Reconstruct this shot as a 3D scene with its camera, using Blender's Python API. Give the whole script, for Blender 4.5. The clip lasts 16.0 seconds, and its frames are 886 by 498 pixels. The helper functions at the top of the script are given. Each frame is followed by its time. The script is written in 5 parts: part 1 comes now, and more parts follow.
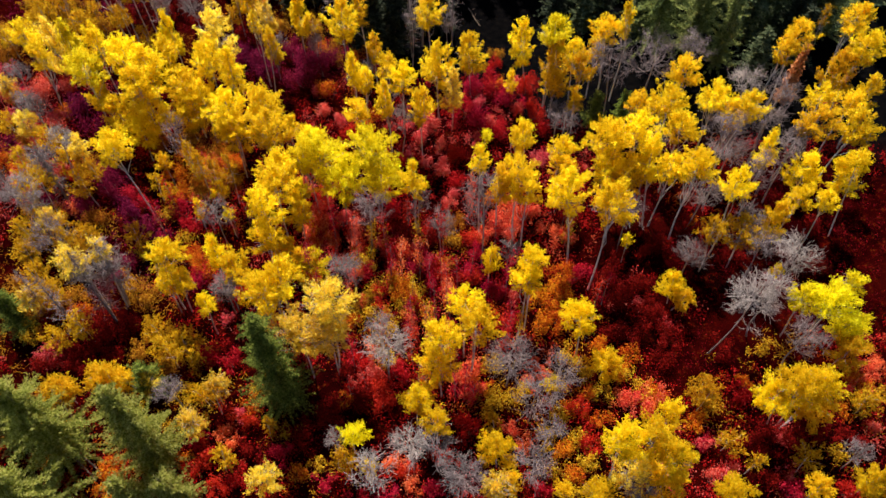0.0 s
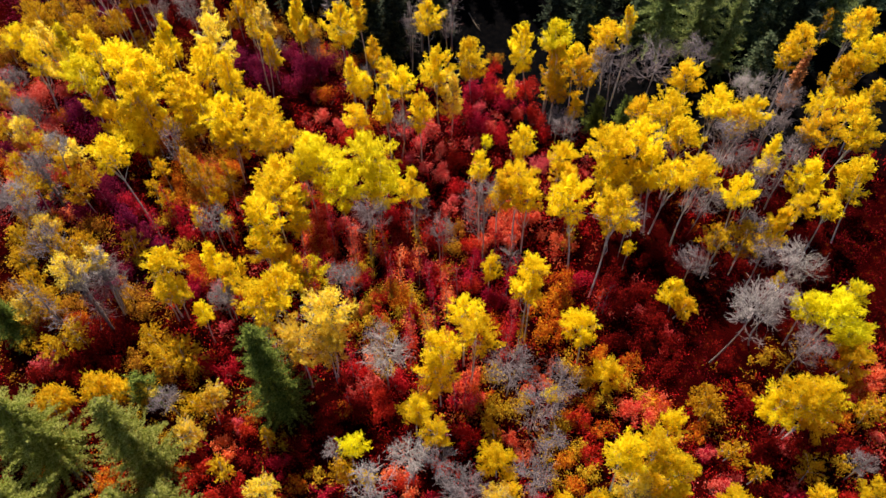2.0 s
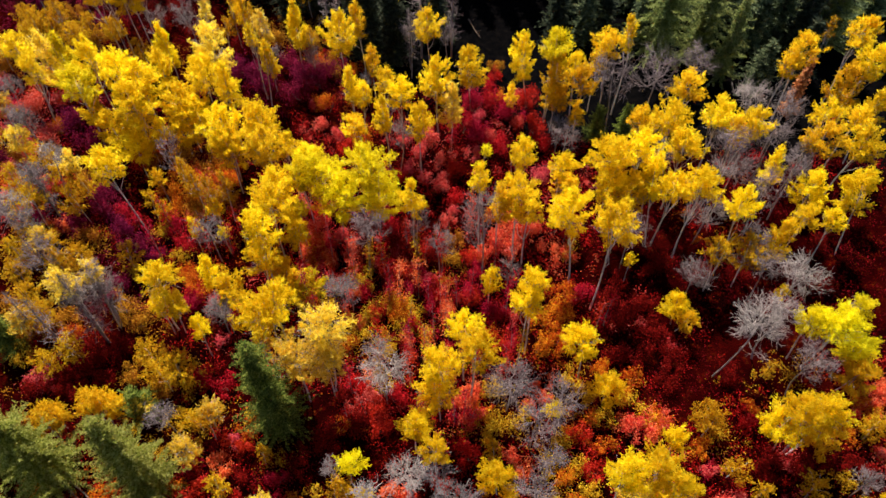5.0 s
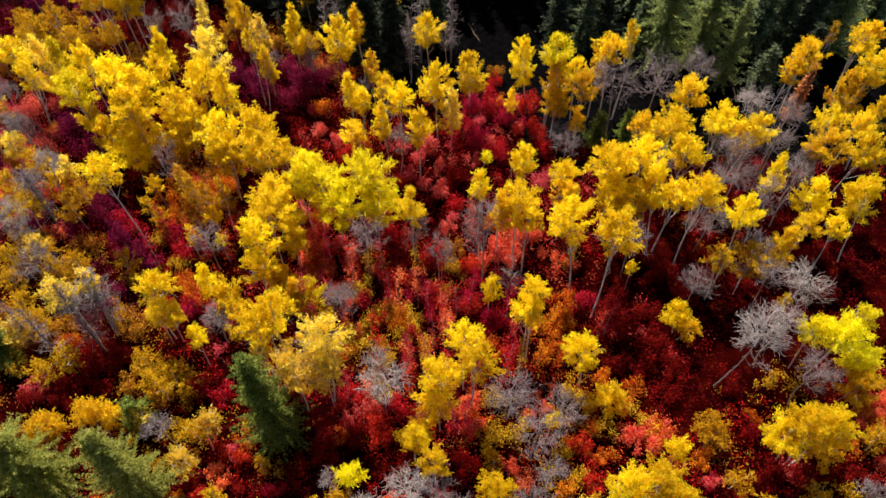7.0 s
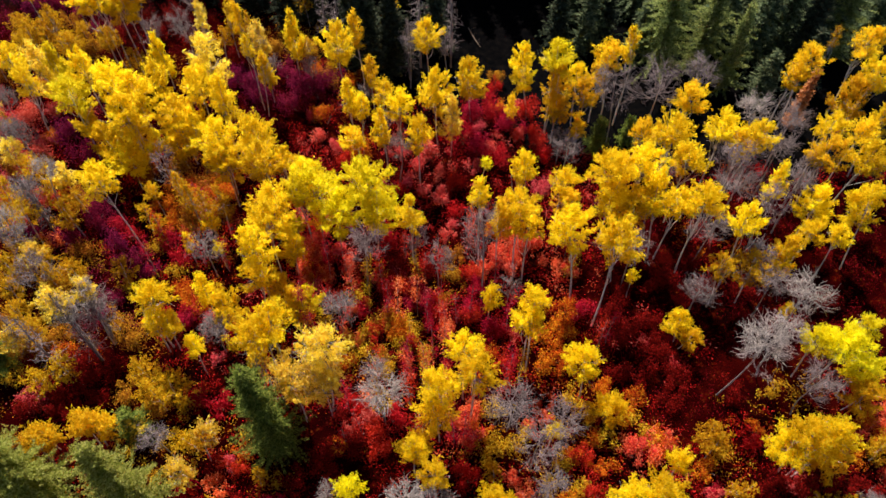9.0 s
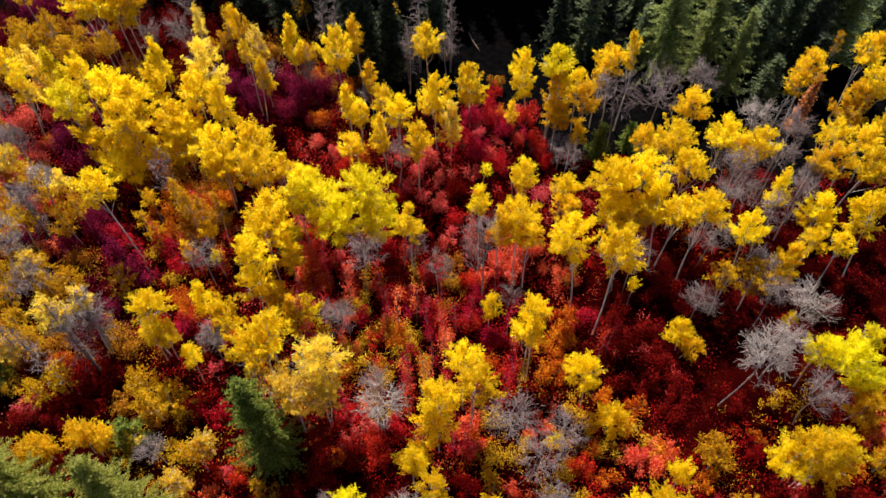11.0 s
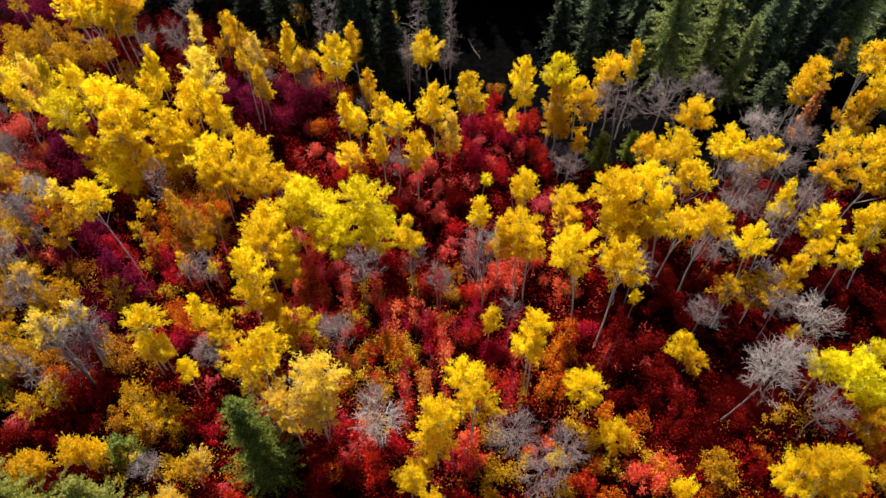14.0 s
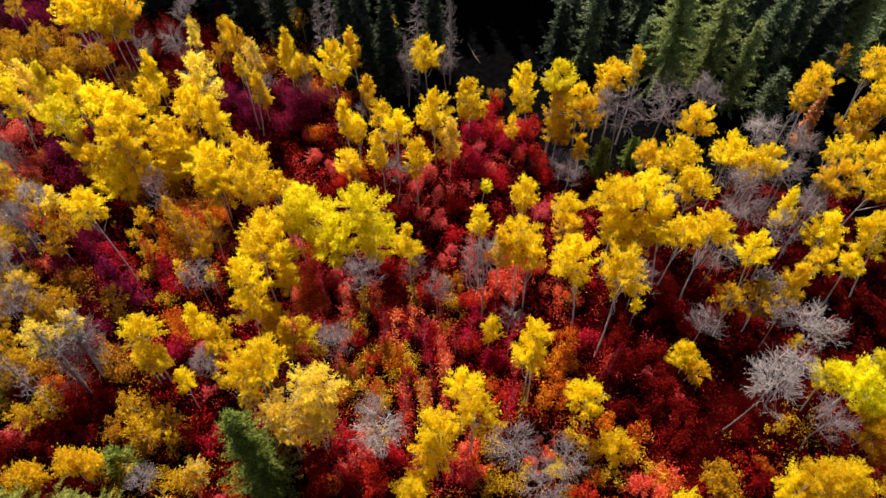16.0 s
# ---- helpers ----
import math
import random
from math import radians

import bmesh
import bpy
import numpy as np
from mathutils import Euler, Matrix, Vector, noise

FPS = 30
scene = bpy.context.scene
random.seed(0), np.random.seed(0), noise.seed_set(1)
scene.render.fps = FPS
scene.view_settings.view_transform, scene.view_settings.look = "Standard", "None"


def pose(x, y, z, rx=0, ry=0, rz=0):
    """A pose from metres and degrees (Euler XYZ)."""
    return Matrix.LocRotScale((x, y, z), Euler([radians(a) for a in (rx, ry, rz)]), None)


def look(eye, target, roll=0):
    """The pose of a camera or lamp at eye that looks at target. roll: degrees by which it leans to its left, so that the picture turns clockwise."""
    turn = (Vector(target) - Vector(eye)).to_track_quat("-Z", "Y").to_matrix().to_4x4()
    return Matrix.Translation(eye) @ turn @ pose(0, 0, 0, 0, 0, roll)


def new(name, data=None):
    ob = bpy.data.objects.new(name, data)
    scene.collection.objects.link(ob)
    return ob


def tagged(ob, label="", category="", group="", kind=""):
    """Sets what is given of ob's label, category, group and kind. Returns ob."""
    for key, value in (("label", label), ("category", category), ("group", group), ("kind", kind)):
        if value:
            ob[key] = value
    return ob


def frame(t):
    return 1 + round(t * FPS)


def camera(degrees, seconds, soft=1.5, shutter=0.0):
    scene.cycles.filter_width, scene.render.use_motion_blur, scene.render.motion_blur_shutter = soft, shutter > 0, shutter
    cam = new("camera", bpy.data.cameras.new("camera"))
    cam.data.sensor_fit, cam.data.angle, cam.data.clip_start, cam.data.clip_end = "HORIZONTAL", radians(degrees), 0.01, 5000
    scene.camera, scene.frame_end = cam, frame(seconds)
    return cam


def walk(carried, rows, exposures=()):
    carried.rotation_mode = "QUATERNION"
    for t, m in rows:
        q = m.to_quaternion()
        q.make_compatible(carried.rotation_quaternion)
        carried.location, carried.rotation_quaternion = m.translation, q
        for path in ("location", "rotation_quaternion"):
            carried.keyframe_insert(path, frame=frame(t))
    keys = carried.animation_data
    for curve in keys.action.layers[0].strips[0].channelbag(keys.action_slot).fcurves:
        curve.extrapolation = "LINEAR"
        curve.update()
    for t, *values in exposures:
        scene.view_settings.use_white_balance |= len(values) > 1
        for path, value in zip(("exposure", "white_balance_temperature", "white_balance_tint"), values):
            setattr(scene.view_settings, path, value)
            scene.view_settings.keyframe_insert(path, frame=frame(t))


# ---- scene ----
# Forest seen from a slow level flight, looking ahead and down.
EYE, TILT, LENS = 60.5, -53.8, 63.7
DRIFT, AHEAD = 0.30, 7.61           # metres flown to the right and ahead in 16 s
cam = camera(LENS, 16.0, soft=1.6)
walk(cam, [(k / 10, pose(DRIFT * k / 160, AHEAD * k / 160, EYE, 90 + TILT, 0, 0)) for k in range(161)])

# ---------------------------------------------------------------- light
SUN_UP, SUN_LEFT = 56.0, 14.0       # degrees above the horizon, degrees left of straight ahead
to_sun = Vector((-math.sin(radians(SUN_LEFT)) * math.cos(radians(SUN_UP)),
                 math.cos(radians(SUN_LEFT)) * math.cos(radians(SUN_UP)), math.sin(radians(SUN_UP))))
world = bpy.data.worlds.new("sky")
scene.world = world
world.use_nodes = True
wn = world.node_tree
sky = wn.nodes.new("ShaderNodeTexSky")
sky.sky_type, sky.sun_disc = "NISHITA", False
sky.sun_elevation, sky.sun_rotation = radians(SUN_UP), radians(-SUN_LEFT)
wn.nodes["Background"].inputs["Strength"].default_value = 0.06
wn.links.new(sky.outputs[0], wn.nodes["Background"].inputs["Color"])
sun = new("sun", bpy.data.lights.new("sun", "SUN"))
sun.data.energy, sun.data.angle, sun.data.color = 5.0, radians(0.5), (1.0, 0.93, 0.82)
sun.matrix_world = look(to_sun * 200, (0, 0, 0))
scene.view_settings.exposure = 1.62


# ---------------------------------------------------------------- materials
def material(name, rough=0.7, specular=0.3):
    m = bpy.data.materials.new(name)
    m.use_nodes = True
    b = m.node_tree.nodes["Principled BSDF"]
    b.inputs["Roughness"].default_value = rough
    b.inputs["Specular IOR Level"].default_value = specular
    return m, m.node_tree, b


def ramp(nt, source, stops):
    r = nt.nodes.new("ShaderNodeValToRGB")
    els = r.color_ramp.elements
    while len(els) < len(stops):
        els.new(0.5)
    for e, (p, c) in zip(els, stops):
        e.position, e.color = p, (*c, 1)
    nt.links.new(source, r.inputs[0])
    return r.outputs[0]


def leaf_material(name, colours, glow=0.6):
    """Thin leaves, each with a tint of its own; part of the light passes through them."""
    m, nt, b = material(name, 0.8, 0.06)
    geo = nt.nodes.new("ShaderNodeNewGeometry")
    info = nt.nodes.new("ShaderNodeObjectInfo")
    n = len(colours)
    col = ramp(nt, geo.outputs["Random Per Island"], [((i + 0.5) / n, c) for i, c in enumerate(colours)])
    hsv = nt.nodes.new("ShaderNodeHueSaturation")
    span = nt.nodes.new("ShaderNodeMapRange")
    span.inputs["To Min"].default_value, span.inputs["To Max"].default_value = 0.488, 0.508
    nt.links.new(info.outputs["Random"], span.inputs["Value"])
    nt.links.new(span.outputs[0], hsv.inputs["Hue"])
    lum = nt.nodes.new("ShaderNodeMapRange")
    lum.inputs["To Min"].default_value, lum.inputs["To Max"].default_value = 0.82, 1.1
    nt.links.new(info.outputs["Random"], lum.inputs["Value"])
    nt.links.new(lum.outputs[0], hsv.inputs["Value"])
    nt.links.new(col, hsv.inputs["Color"])
    nt.links.new(hsv.outputs[0], b.inputs["Base Color"])
    thin = nt.nodes.new("ShaderNodeBsdfTranslucent")
    nt.links.new(hsv.outputs[0], thin.inputs["Color"])
    mix = nt.nodes.new("ShaderNodeMixShader")
    mix.inputs[0].default_value = glow
    nt.links.new(b.outputs[0], mix.inputs[1])
    nt.links.new(thin.outputs[0], mix.inputs[2])
    nt.links.new(mix.outputs[0], nt.nodes["Material Output"].inputs["Surface"])
    return m


def bark_material(name, light, dark, scale):
    m, nt, b = material(name, 0.85, 0.2)
    tc = nt.nodes.new("ShaderNodeTexCoord")
    mp = nt.nodes.new("ShaderNodeMapping")
    mp.inputs["Scale"].default_value = (1.0, 1.0, 2.6)
    nt.links.new(tc.outputs["Object"], mp.inputs["Vector"])
    no = nt.nodes.new("ShaderNodeTexNoise")
    no.inputs["Scale"].default_value, no.inputs["Detail"].default_value = scale, 5
    nt.links.new(mp.outputs[0], no.inputs["Vector"])
    nt.links.new(ramp(nt, no.outputs["Fac"], [(0.36, dark), (0.5, light), (0.75, tuple(min(1, 1.15 * c) for c in light))]), b.inputs["Base Color"])
    bump = nt.nodes.new("ShaderNodeBump")
    bump.inputs["Strength"].default_value = 0.4
    nt.links.new(no.outputs["Fac"], bump.inputs["Height"])
    nt.links.new(bump.outputs[0], b.inputs["Normal"])
    return m


LEAF = {
    "Y": leaf_material("yellow_leaves", [(0.70, 0.49, 0.006), (0.83, 0.625, 0.011), (0.87, 0.685, 0.015), (0.89, 0.735, 0.035)], 0.85),
    "L": leaf_material("lemon_leaves", [(0.70, 0.585, 0.006), (0.80, 0.685, 0.011), (0.84, 0.74, 0.018), (0.83, 0.75, 0.035)], 0.85),
    "O": leaf_material("golden_leaves", [(0.64, 0.375, 0.006), (0.77, 0.51, 0.01), (0.82, 0.585, 0.014), (0.85, 0.64, 0.03)], 0.78),
    "P": leaf_material("pale_gold_leaves", [(0.74, 0.51, 0.025), (0.83, 0.61, 0.05), (0.87, 0.68, 0.09), (0.89, 0.73, 0.13)], 0.82),
    "B": leaf_material("bronze_leaves", [(0.28, 0.11, 0.003), (0.46, 0.23, 0.004), (0.58, 0.34, 0.006), (0.54, 0.36, 0.02)], 0.6),
}
BUSH = {
    "R": leaf_material("crimson_leaves", [(0.17, 0.001, 0.002), (0.27, 0.002, 0.004), (0.39, 0.004, 0.008), (0.52, 0.022, 0.022)], 0.5),
    # crimson again, darkened in colour where the shrubs lie in shade
    "D": leaf_material("shaded_crimson_leaves", [(0.04, 0.0003, 0.0005), (0.08, 0.0004, 0.0008), (0.125, 0.0007, 0.0014), (0.20, 0.004, 0.006)], 0.45),
    "K": leaf_material("rose_leaves", [(0.34, 0.008, 0.012), (0.50, 0.03, 0.03), (0.62, 0.09, 0.075), (0.70, 0.18, 0.15)], 0.55),
    "C": leaf_material("coral_leaves", [(0.44, 0.02, 0.006), (0.62, 0.07, 0.02), (0.72, 0.14, 0.05), (0.76, 0.22, 0.10)], 0.55),
    "O": leaf_material("orange_leaves", [(0.24, 0.02, 0.002), (0.44, 0.07, 0.004), (0.58, 0.15, 0.008), (0.62, 0.28, 0.012)], 0.55),
    "G": leaf_material("ochre_leaves", [(0.20, 0.07, 0.003), (0.42, 0.21, 0.005), (0.58, 0.36, 0.01), (0.62, 0.44, 0.03)], 0.5),
    "M": leaf_material("purple_leaves", [(0.05, 0.0006, 0.009), (0.09, 0.001, 0.016), (0.16, 0.003, 0.03), (0.25, 0.016, 0.055)], 0.5),
    "B": leaf_material("brown_leaves", [(0.14, 0.035, 0.004), (0.26, 0.085, 0.006), (0.38, 0.15, 0.01), (0.48, 0.25, 0.015)], 0.5),
}
NEEDLE = {
    # paler than plain needles: sunlight on the near boughs is in this colour
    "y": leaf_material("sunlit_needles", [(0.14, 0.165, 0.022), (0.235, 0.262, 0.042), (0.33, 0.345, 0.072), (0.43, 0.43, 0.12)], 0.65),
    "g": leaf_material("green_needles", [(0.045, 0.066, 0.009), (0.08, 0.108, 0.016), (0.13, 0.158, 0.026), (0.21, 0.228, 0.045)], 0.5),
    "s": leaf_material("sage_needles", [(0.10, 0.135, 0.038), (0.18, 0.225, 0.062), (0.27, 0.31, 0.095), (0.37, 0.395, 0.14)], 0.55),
    "b": leaf_material("blue_green_needles", [(0.04, 0.058, 0.03), (0.072, 0.098, 0.048), (0.11, 0.14, 0.068), (0.17, 0.195, 0.1)], 0.45),
    "o": leaf_material("rust_needles", [(0.22, 0.06, 0.02), (0.36, 0.12, 0.04), (0.46, 0.18, 0.07), (0.55, 0.26, 0.12)], 0.35),
    # needles with the shade of the back wood put into their colour
    "d": leaf_material("shaded_needles", [(0.013, 0.018, 0.011), (0.023, 0.03, 0.017), (0.034, 0.041, 0.023), (0.055, 0.06, 0.036)], 0.3),
}
ASPEN_BARK = bark_material("aspen_bark", (0.47, 0.41, 0.375), (0.15, 0.115, 0.105), 6)
GREY_BARK = bark_material("grey_bark", (0.155, 0.118, 0.118), (0.07, 0.052, 0.053), 7)
PALE_BARK = bark_material("bleached_bark", (0.25, 0.205, 0.19), (0.11, 0.088, 0.082), 7)
BROWN_BARK = bark_material("brown_bark", (0.13, 0.09, 0.07), (0.05, 0.035, 0.03), 8)


def floor_material():
    m, nt, b = material("forest_floor", 1.0, 0.0)
    tc = nt.nodes.new("ShaderNodeTexCoord")
    big = nt.nodes.new("ShaderNodeTexNoise")
    big.inputs["Scale"].default_value, big.inputs["Detail"].default_value = 0.16, 4
    nt.links.new(tc.outputs["Object"], big.inputs["Vector"])
    # litter reds taken near black, so the shade between shrubs is in the colour
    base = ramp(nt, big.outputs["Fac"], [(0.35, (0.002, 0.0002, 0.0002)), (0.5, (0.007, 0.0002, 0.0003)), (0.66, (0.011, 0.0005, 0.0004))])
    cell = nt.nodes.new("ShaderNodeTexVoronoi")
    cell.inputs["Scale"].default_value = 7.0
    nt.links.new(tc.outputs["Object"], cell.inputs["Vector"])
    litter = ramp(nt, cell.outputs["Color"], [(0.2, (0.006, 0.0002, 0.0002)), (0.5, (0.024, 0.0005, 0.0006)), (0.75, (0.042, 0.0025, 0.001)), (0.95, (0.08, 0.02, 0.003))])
    fine = nt.nodes.new("ShaderNodeTexNoise")
    fine.inputs["Scale"].default_value, fine.inputs["Detail"].default_value = 1.1, 6
    nt.links.new(tc.outputs["Object"], fine.inputs["Vector"])
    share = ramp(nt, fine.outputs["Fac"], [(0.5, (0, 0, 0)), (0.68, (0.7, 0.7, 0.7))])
    mix = nt.nodes.new("ShaderNodeMix")
    mix.data_type = "RGBA"
    nt.links.new(share, mix.inputs[0])
    nt.links.new(base, mix.inputs[6])
    nt.links.new(litter, mix.inputs[7])
    # needle floor of the wood, its deep shade painted in as near-black colour
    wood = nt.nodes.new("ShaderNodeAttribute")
    wood.attribute_name = "shaded_needle_litter"
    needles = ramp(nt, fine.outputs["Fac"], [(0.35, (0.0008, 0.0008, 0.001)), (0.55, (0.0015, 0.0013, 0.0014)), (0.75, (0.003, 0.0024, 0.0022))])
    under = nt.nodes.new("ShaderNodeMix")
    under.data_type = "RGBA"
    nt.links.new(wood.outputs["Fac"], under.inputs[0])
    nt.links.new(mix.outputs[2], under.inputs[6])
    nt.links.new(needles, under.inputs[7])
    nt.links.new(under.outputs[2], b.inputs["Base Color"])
    bump = nt.nodes.new("ShaderNodeBump")
    bump.inputs["Strength"].default_value, bump.inputs["Distance"].default_value = 0.8, 0.1
    nt.links.new(cell.outputs["Distance"], bump.inputs["Height"])
    nt.links.new(bump.outputs[0], b.inputs["Normal"])
    return m


# ---------------------------------------------------------------- mesh helpers
def mesh_of(name, verts, faces, mat, smooth=False):
    """A mesh from arrays: verts (n, 3), faces (m, 3 or 4)."""
    me = bpy.data.meshes.new(name)
    verts, faces = np.asarray(verts, np.float32), np.asarray(faces, np.int32)
    k = faces.shape[1]
    me.vertices.add(len(verts))
    me.vertices.foreach_set("co", verts.ravel())
    me.loops.add(faces.size)
    me.loops.foreach_set("vertex_index", faces.ravel())
    me.polygons.add(len(faces))
    me.polygons.foreach_set("loop_start", np.arange(len(faces), dtype=np.int32) * k)
    me.update(calc_edges=True)
    if smooth:
        me.polygons.foreach_set("use_smooth", np.ones(len(faces), bool))
    me.materials.append(mat)
    return me


def part(name, me, parent, label=""):
    ob = new(name, me)
    ob.parent = parent
    return tagged(ob, label)


def unit(v):
    return v / np.maximum(np.linalg.norm(v, axis=-1, keepdims=True), 1e-9)


def leaves(rng, pos, normal, size, along=None):
    """Pointed leaves at pos that face along normal; with along, slender ones that point that way."""
    n = len(pos)
    if along is None:
        t = unit(np.cross(normal, rng.normal(size=(n, 3))))
    else:
        t = unit(along - normal * np.sum(along * normal, 1, keepdims=True) * 0.8)
        normal = unit(np.cross(np.cross(t, normal), t))
        t = t * 1.35
    b = np.cross(normal, unit(t))
    if along is not None:
        b = b * 0.78
    s = (size * rng.uniform(0.65, 1.35, n))[:, None]
    v = np.stack([pos + t * s, pos - t * s * 0.6 + b * s * 0.62, pos - t * s * 0.6 - b * s * 0.62], 1).reshape(-1, 3)
    return v, np.arange(3 * n).reshape(n, 3)


def tubes(paths, sides):
    """Tapered tubes: each path is a list of (point, radius)."""
    vs, fs, base = [], [], 0
    ang = np.arange(sides) * 2 * math.pi / sides
    for path in paths:
        pts = np.array([p for p, _ in path], float)
        rad = np.array([r for _, r in path], float)
        d = unit(np.gradient(pts, axis=0))
        a = unit(np.cross(d, np.array([0.31, 0.87, 0.38])))
        b = np.cross(d, a)
        ring = pts[:, None] + rad[:, None, None] * (a[:, None] * np.cos(ang)[None, :, None] + b[:, None] * np.sin(ang)[None, :, None])
        vs.append(ring.reshape(-1, 3))
        n = len(path)
        i, j = np.meshgrid(np.arange(n - 1), np.arange(sides), indexing="ij")
        k = (j + 1) % sides
        fs.append(np.stack([i * sides + j, i * sides + k, (i + 1) * sides + k, (i + 1) * sides + j], -1).reshape(-1, 4) + base)
        base += n * sides
    return np.concatenate(vs), np.concatenate(fs)


def bend(rng, a, b, r0, r1, steps=5, wave=0.05):
    """A slightly crooked path from a to b."""
    a, b = np.array(a, float), np.array(b, float)
    span = np.linalg.norm(b - a)
    off = rng.normal(size=3) * span * wave
    off2 = rng.normal(size=3) * span * wave * 0.5
    return [(a + (b - a) * u + off * math.sin(math.pi * u) + off2 * math.sin(2 * math.pi * u), r0 + (r1 - r0) * u)
            for u in np.linspace(0, 1, steps)]


def many(rng, a, b, r0, r1, steps, sides, wave=0.08):
    """Thin crooked tubes from the points a to the points b, all at once."""
    n = len(a)
    u = np.linspace(0, 1, steps)[None, :, None]
    span = np.linalg.norm(b - a, axis=1)[:, None, None]
    off = rng.normal(size=(n, 1, 3)) * span * wave
    p = a[:, None] + (b - a)[:, None] * u + off * np.sin(math.pi * u)
    d = unit(b - a)
    x = unit(np.cross(d, np.array([0.31, 0.87, 0.38])))
    y = np.cross(d, x)
    ang = np.arange(sides) * 2 * math.pi / sides
    ring = x[:, None] * np.cos(ang)[None, :, None] + y[:, None] * np.sin(ang)[None, :, None]
    rad = (r0 + (r1 - r0) * u)[..., None]
    v = (p[:, :, None] + ring[:, None] * rad).reshape(-1, 3)
    i, j = np.meshgrid(np.arange(steps - 1), np.arange(sides), indexing="ij")
    k = (j + 1) % sides
    f = np.stack([i * sides + j, i * sides + k, (i + 1) * sides + k, (i + 1) * sides + j], -1).reshape(-1, 4)
    f = (f[None] + (np.arange(n) * steps * sides)[:, None, None]).reshape(-1, 4)
    return v, f, p


def joined(*meshes):
    base, vs, fs = 0, [], []
    for v, f, *_ in meshes:
        vs.append(v)
        fs.append(f + base)
        base += len(v)
    return np.concatenate(vs), np.concatenate(fs)


seeds = iter(range(11, 100000))

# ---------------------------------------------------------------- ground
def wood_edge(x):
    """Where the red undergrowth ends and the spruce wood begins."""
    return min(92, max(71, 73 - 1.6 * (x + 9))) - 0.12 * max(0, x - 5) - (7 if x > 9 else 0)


def ground():
    inner = np.arange(-110, 151, 3.0)
    outer = np.array([200, 300, 500, 900, 1600, 2800])
    xs = np.concatenate([-outer[::-1], inner, outer])
    ys = np.concatenate([-outer[::-1], inner, outer])
    gx, gy = np.meshgrid(xs, ys, indexing="ij")
    gz = 0.10 * np.sin(gx * 0.31 + 1.3 * np.sin(gy * 0.17)) + 0.08 * np.sin(gy * 0.43 + gx * 0.11) - 0.12
    v = np.stack([gx, gy, gz], -1).reshape(-1, 3)
    n, m = gx.shape
    i, j = np.meshgrid(np.arange(n - 1), np.arange(m - 1), indexing="ij")
    f = np.stack([i * m + j, (i + 1) * m + j, (i + 1) * m + j + 1, i * m + j + 1], -1).reshape(-1, 4)
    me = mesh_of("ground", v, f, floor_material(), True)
    # painted shade of the wood floor sets in at the same edge
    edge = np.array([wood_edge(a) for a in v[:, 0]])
    me.attributes.new("shaded_needle_litter", "FLOAT", "POINT").data.foreach_set("value", np.clip((v[:, 1] - edge + 4) / 5, 0, 1).astype(np.float32))
    ob = new("ground", me)
    tagged(ob, "forest floor covered in dark red and brown leaf litter", "ground", kind="structure")


ground()

# ---------------------------------------------------------------- trees
ASPEN_LABEL = {
    "Y": "aspen with bright yellow autumn leaves and pale trunk",
    "L": "aspen with lemon yellow-green leaves and pale trunk",
    "O": "aspen with deep golden-orange autumn leaves and pale trunk",
    "P": "aspen with thinning pale-gold leaves and bare twigs",
    "B": "aspen with dull bronze-yellow leaves among the shrubs",
}


def habit(lean, h, R, Hh):
    """A word for a tree's own form."""
    if lean > 1.5:
        return "leaning"
    if h < 6:
        return "young"
    return "slender" if Hh > 1.55 * R else "broad-crowned" if R > 2.2 else "small-crowned" if R < 1.4 else "tall"


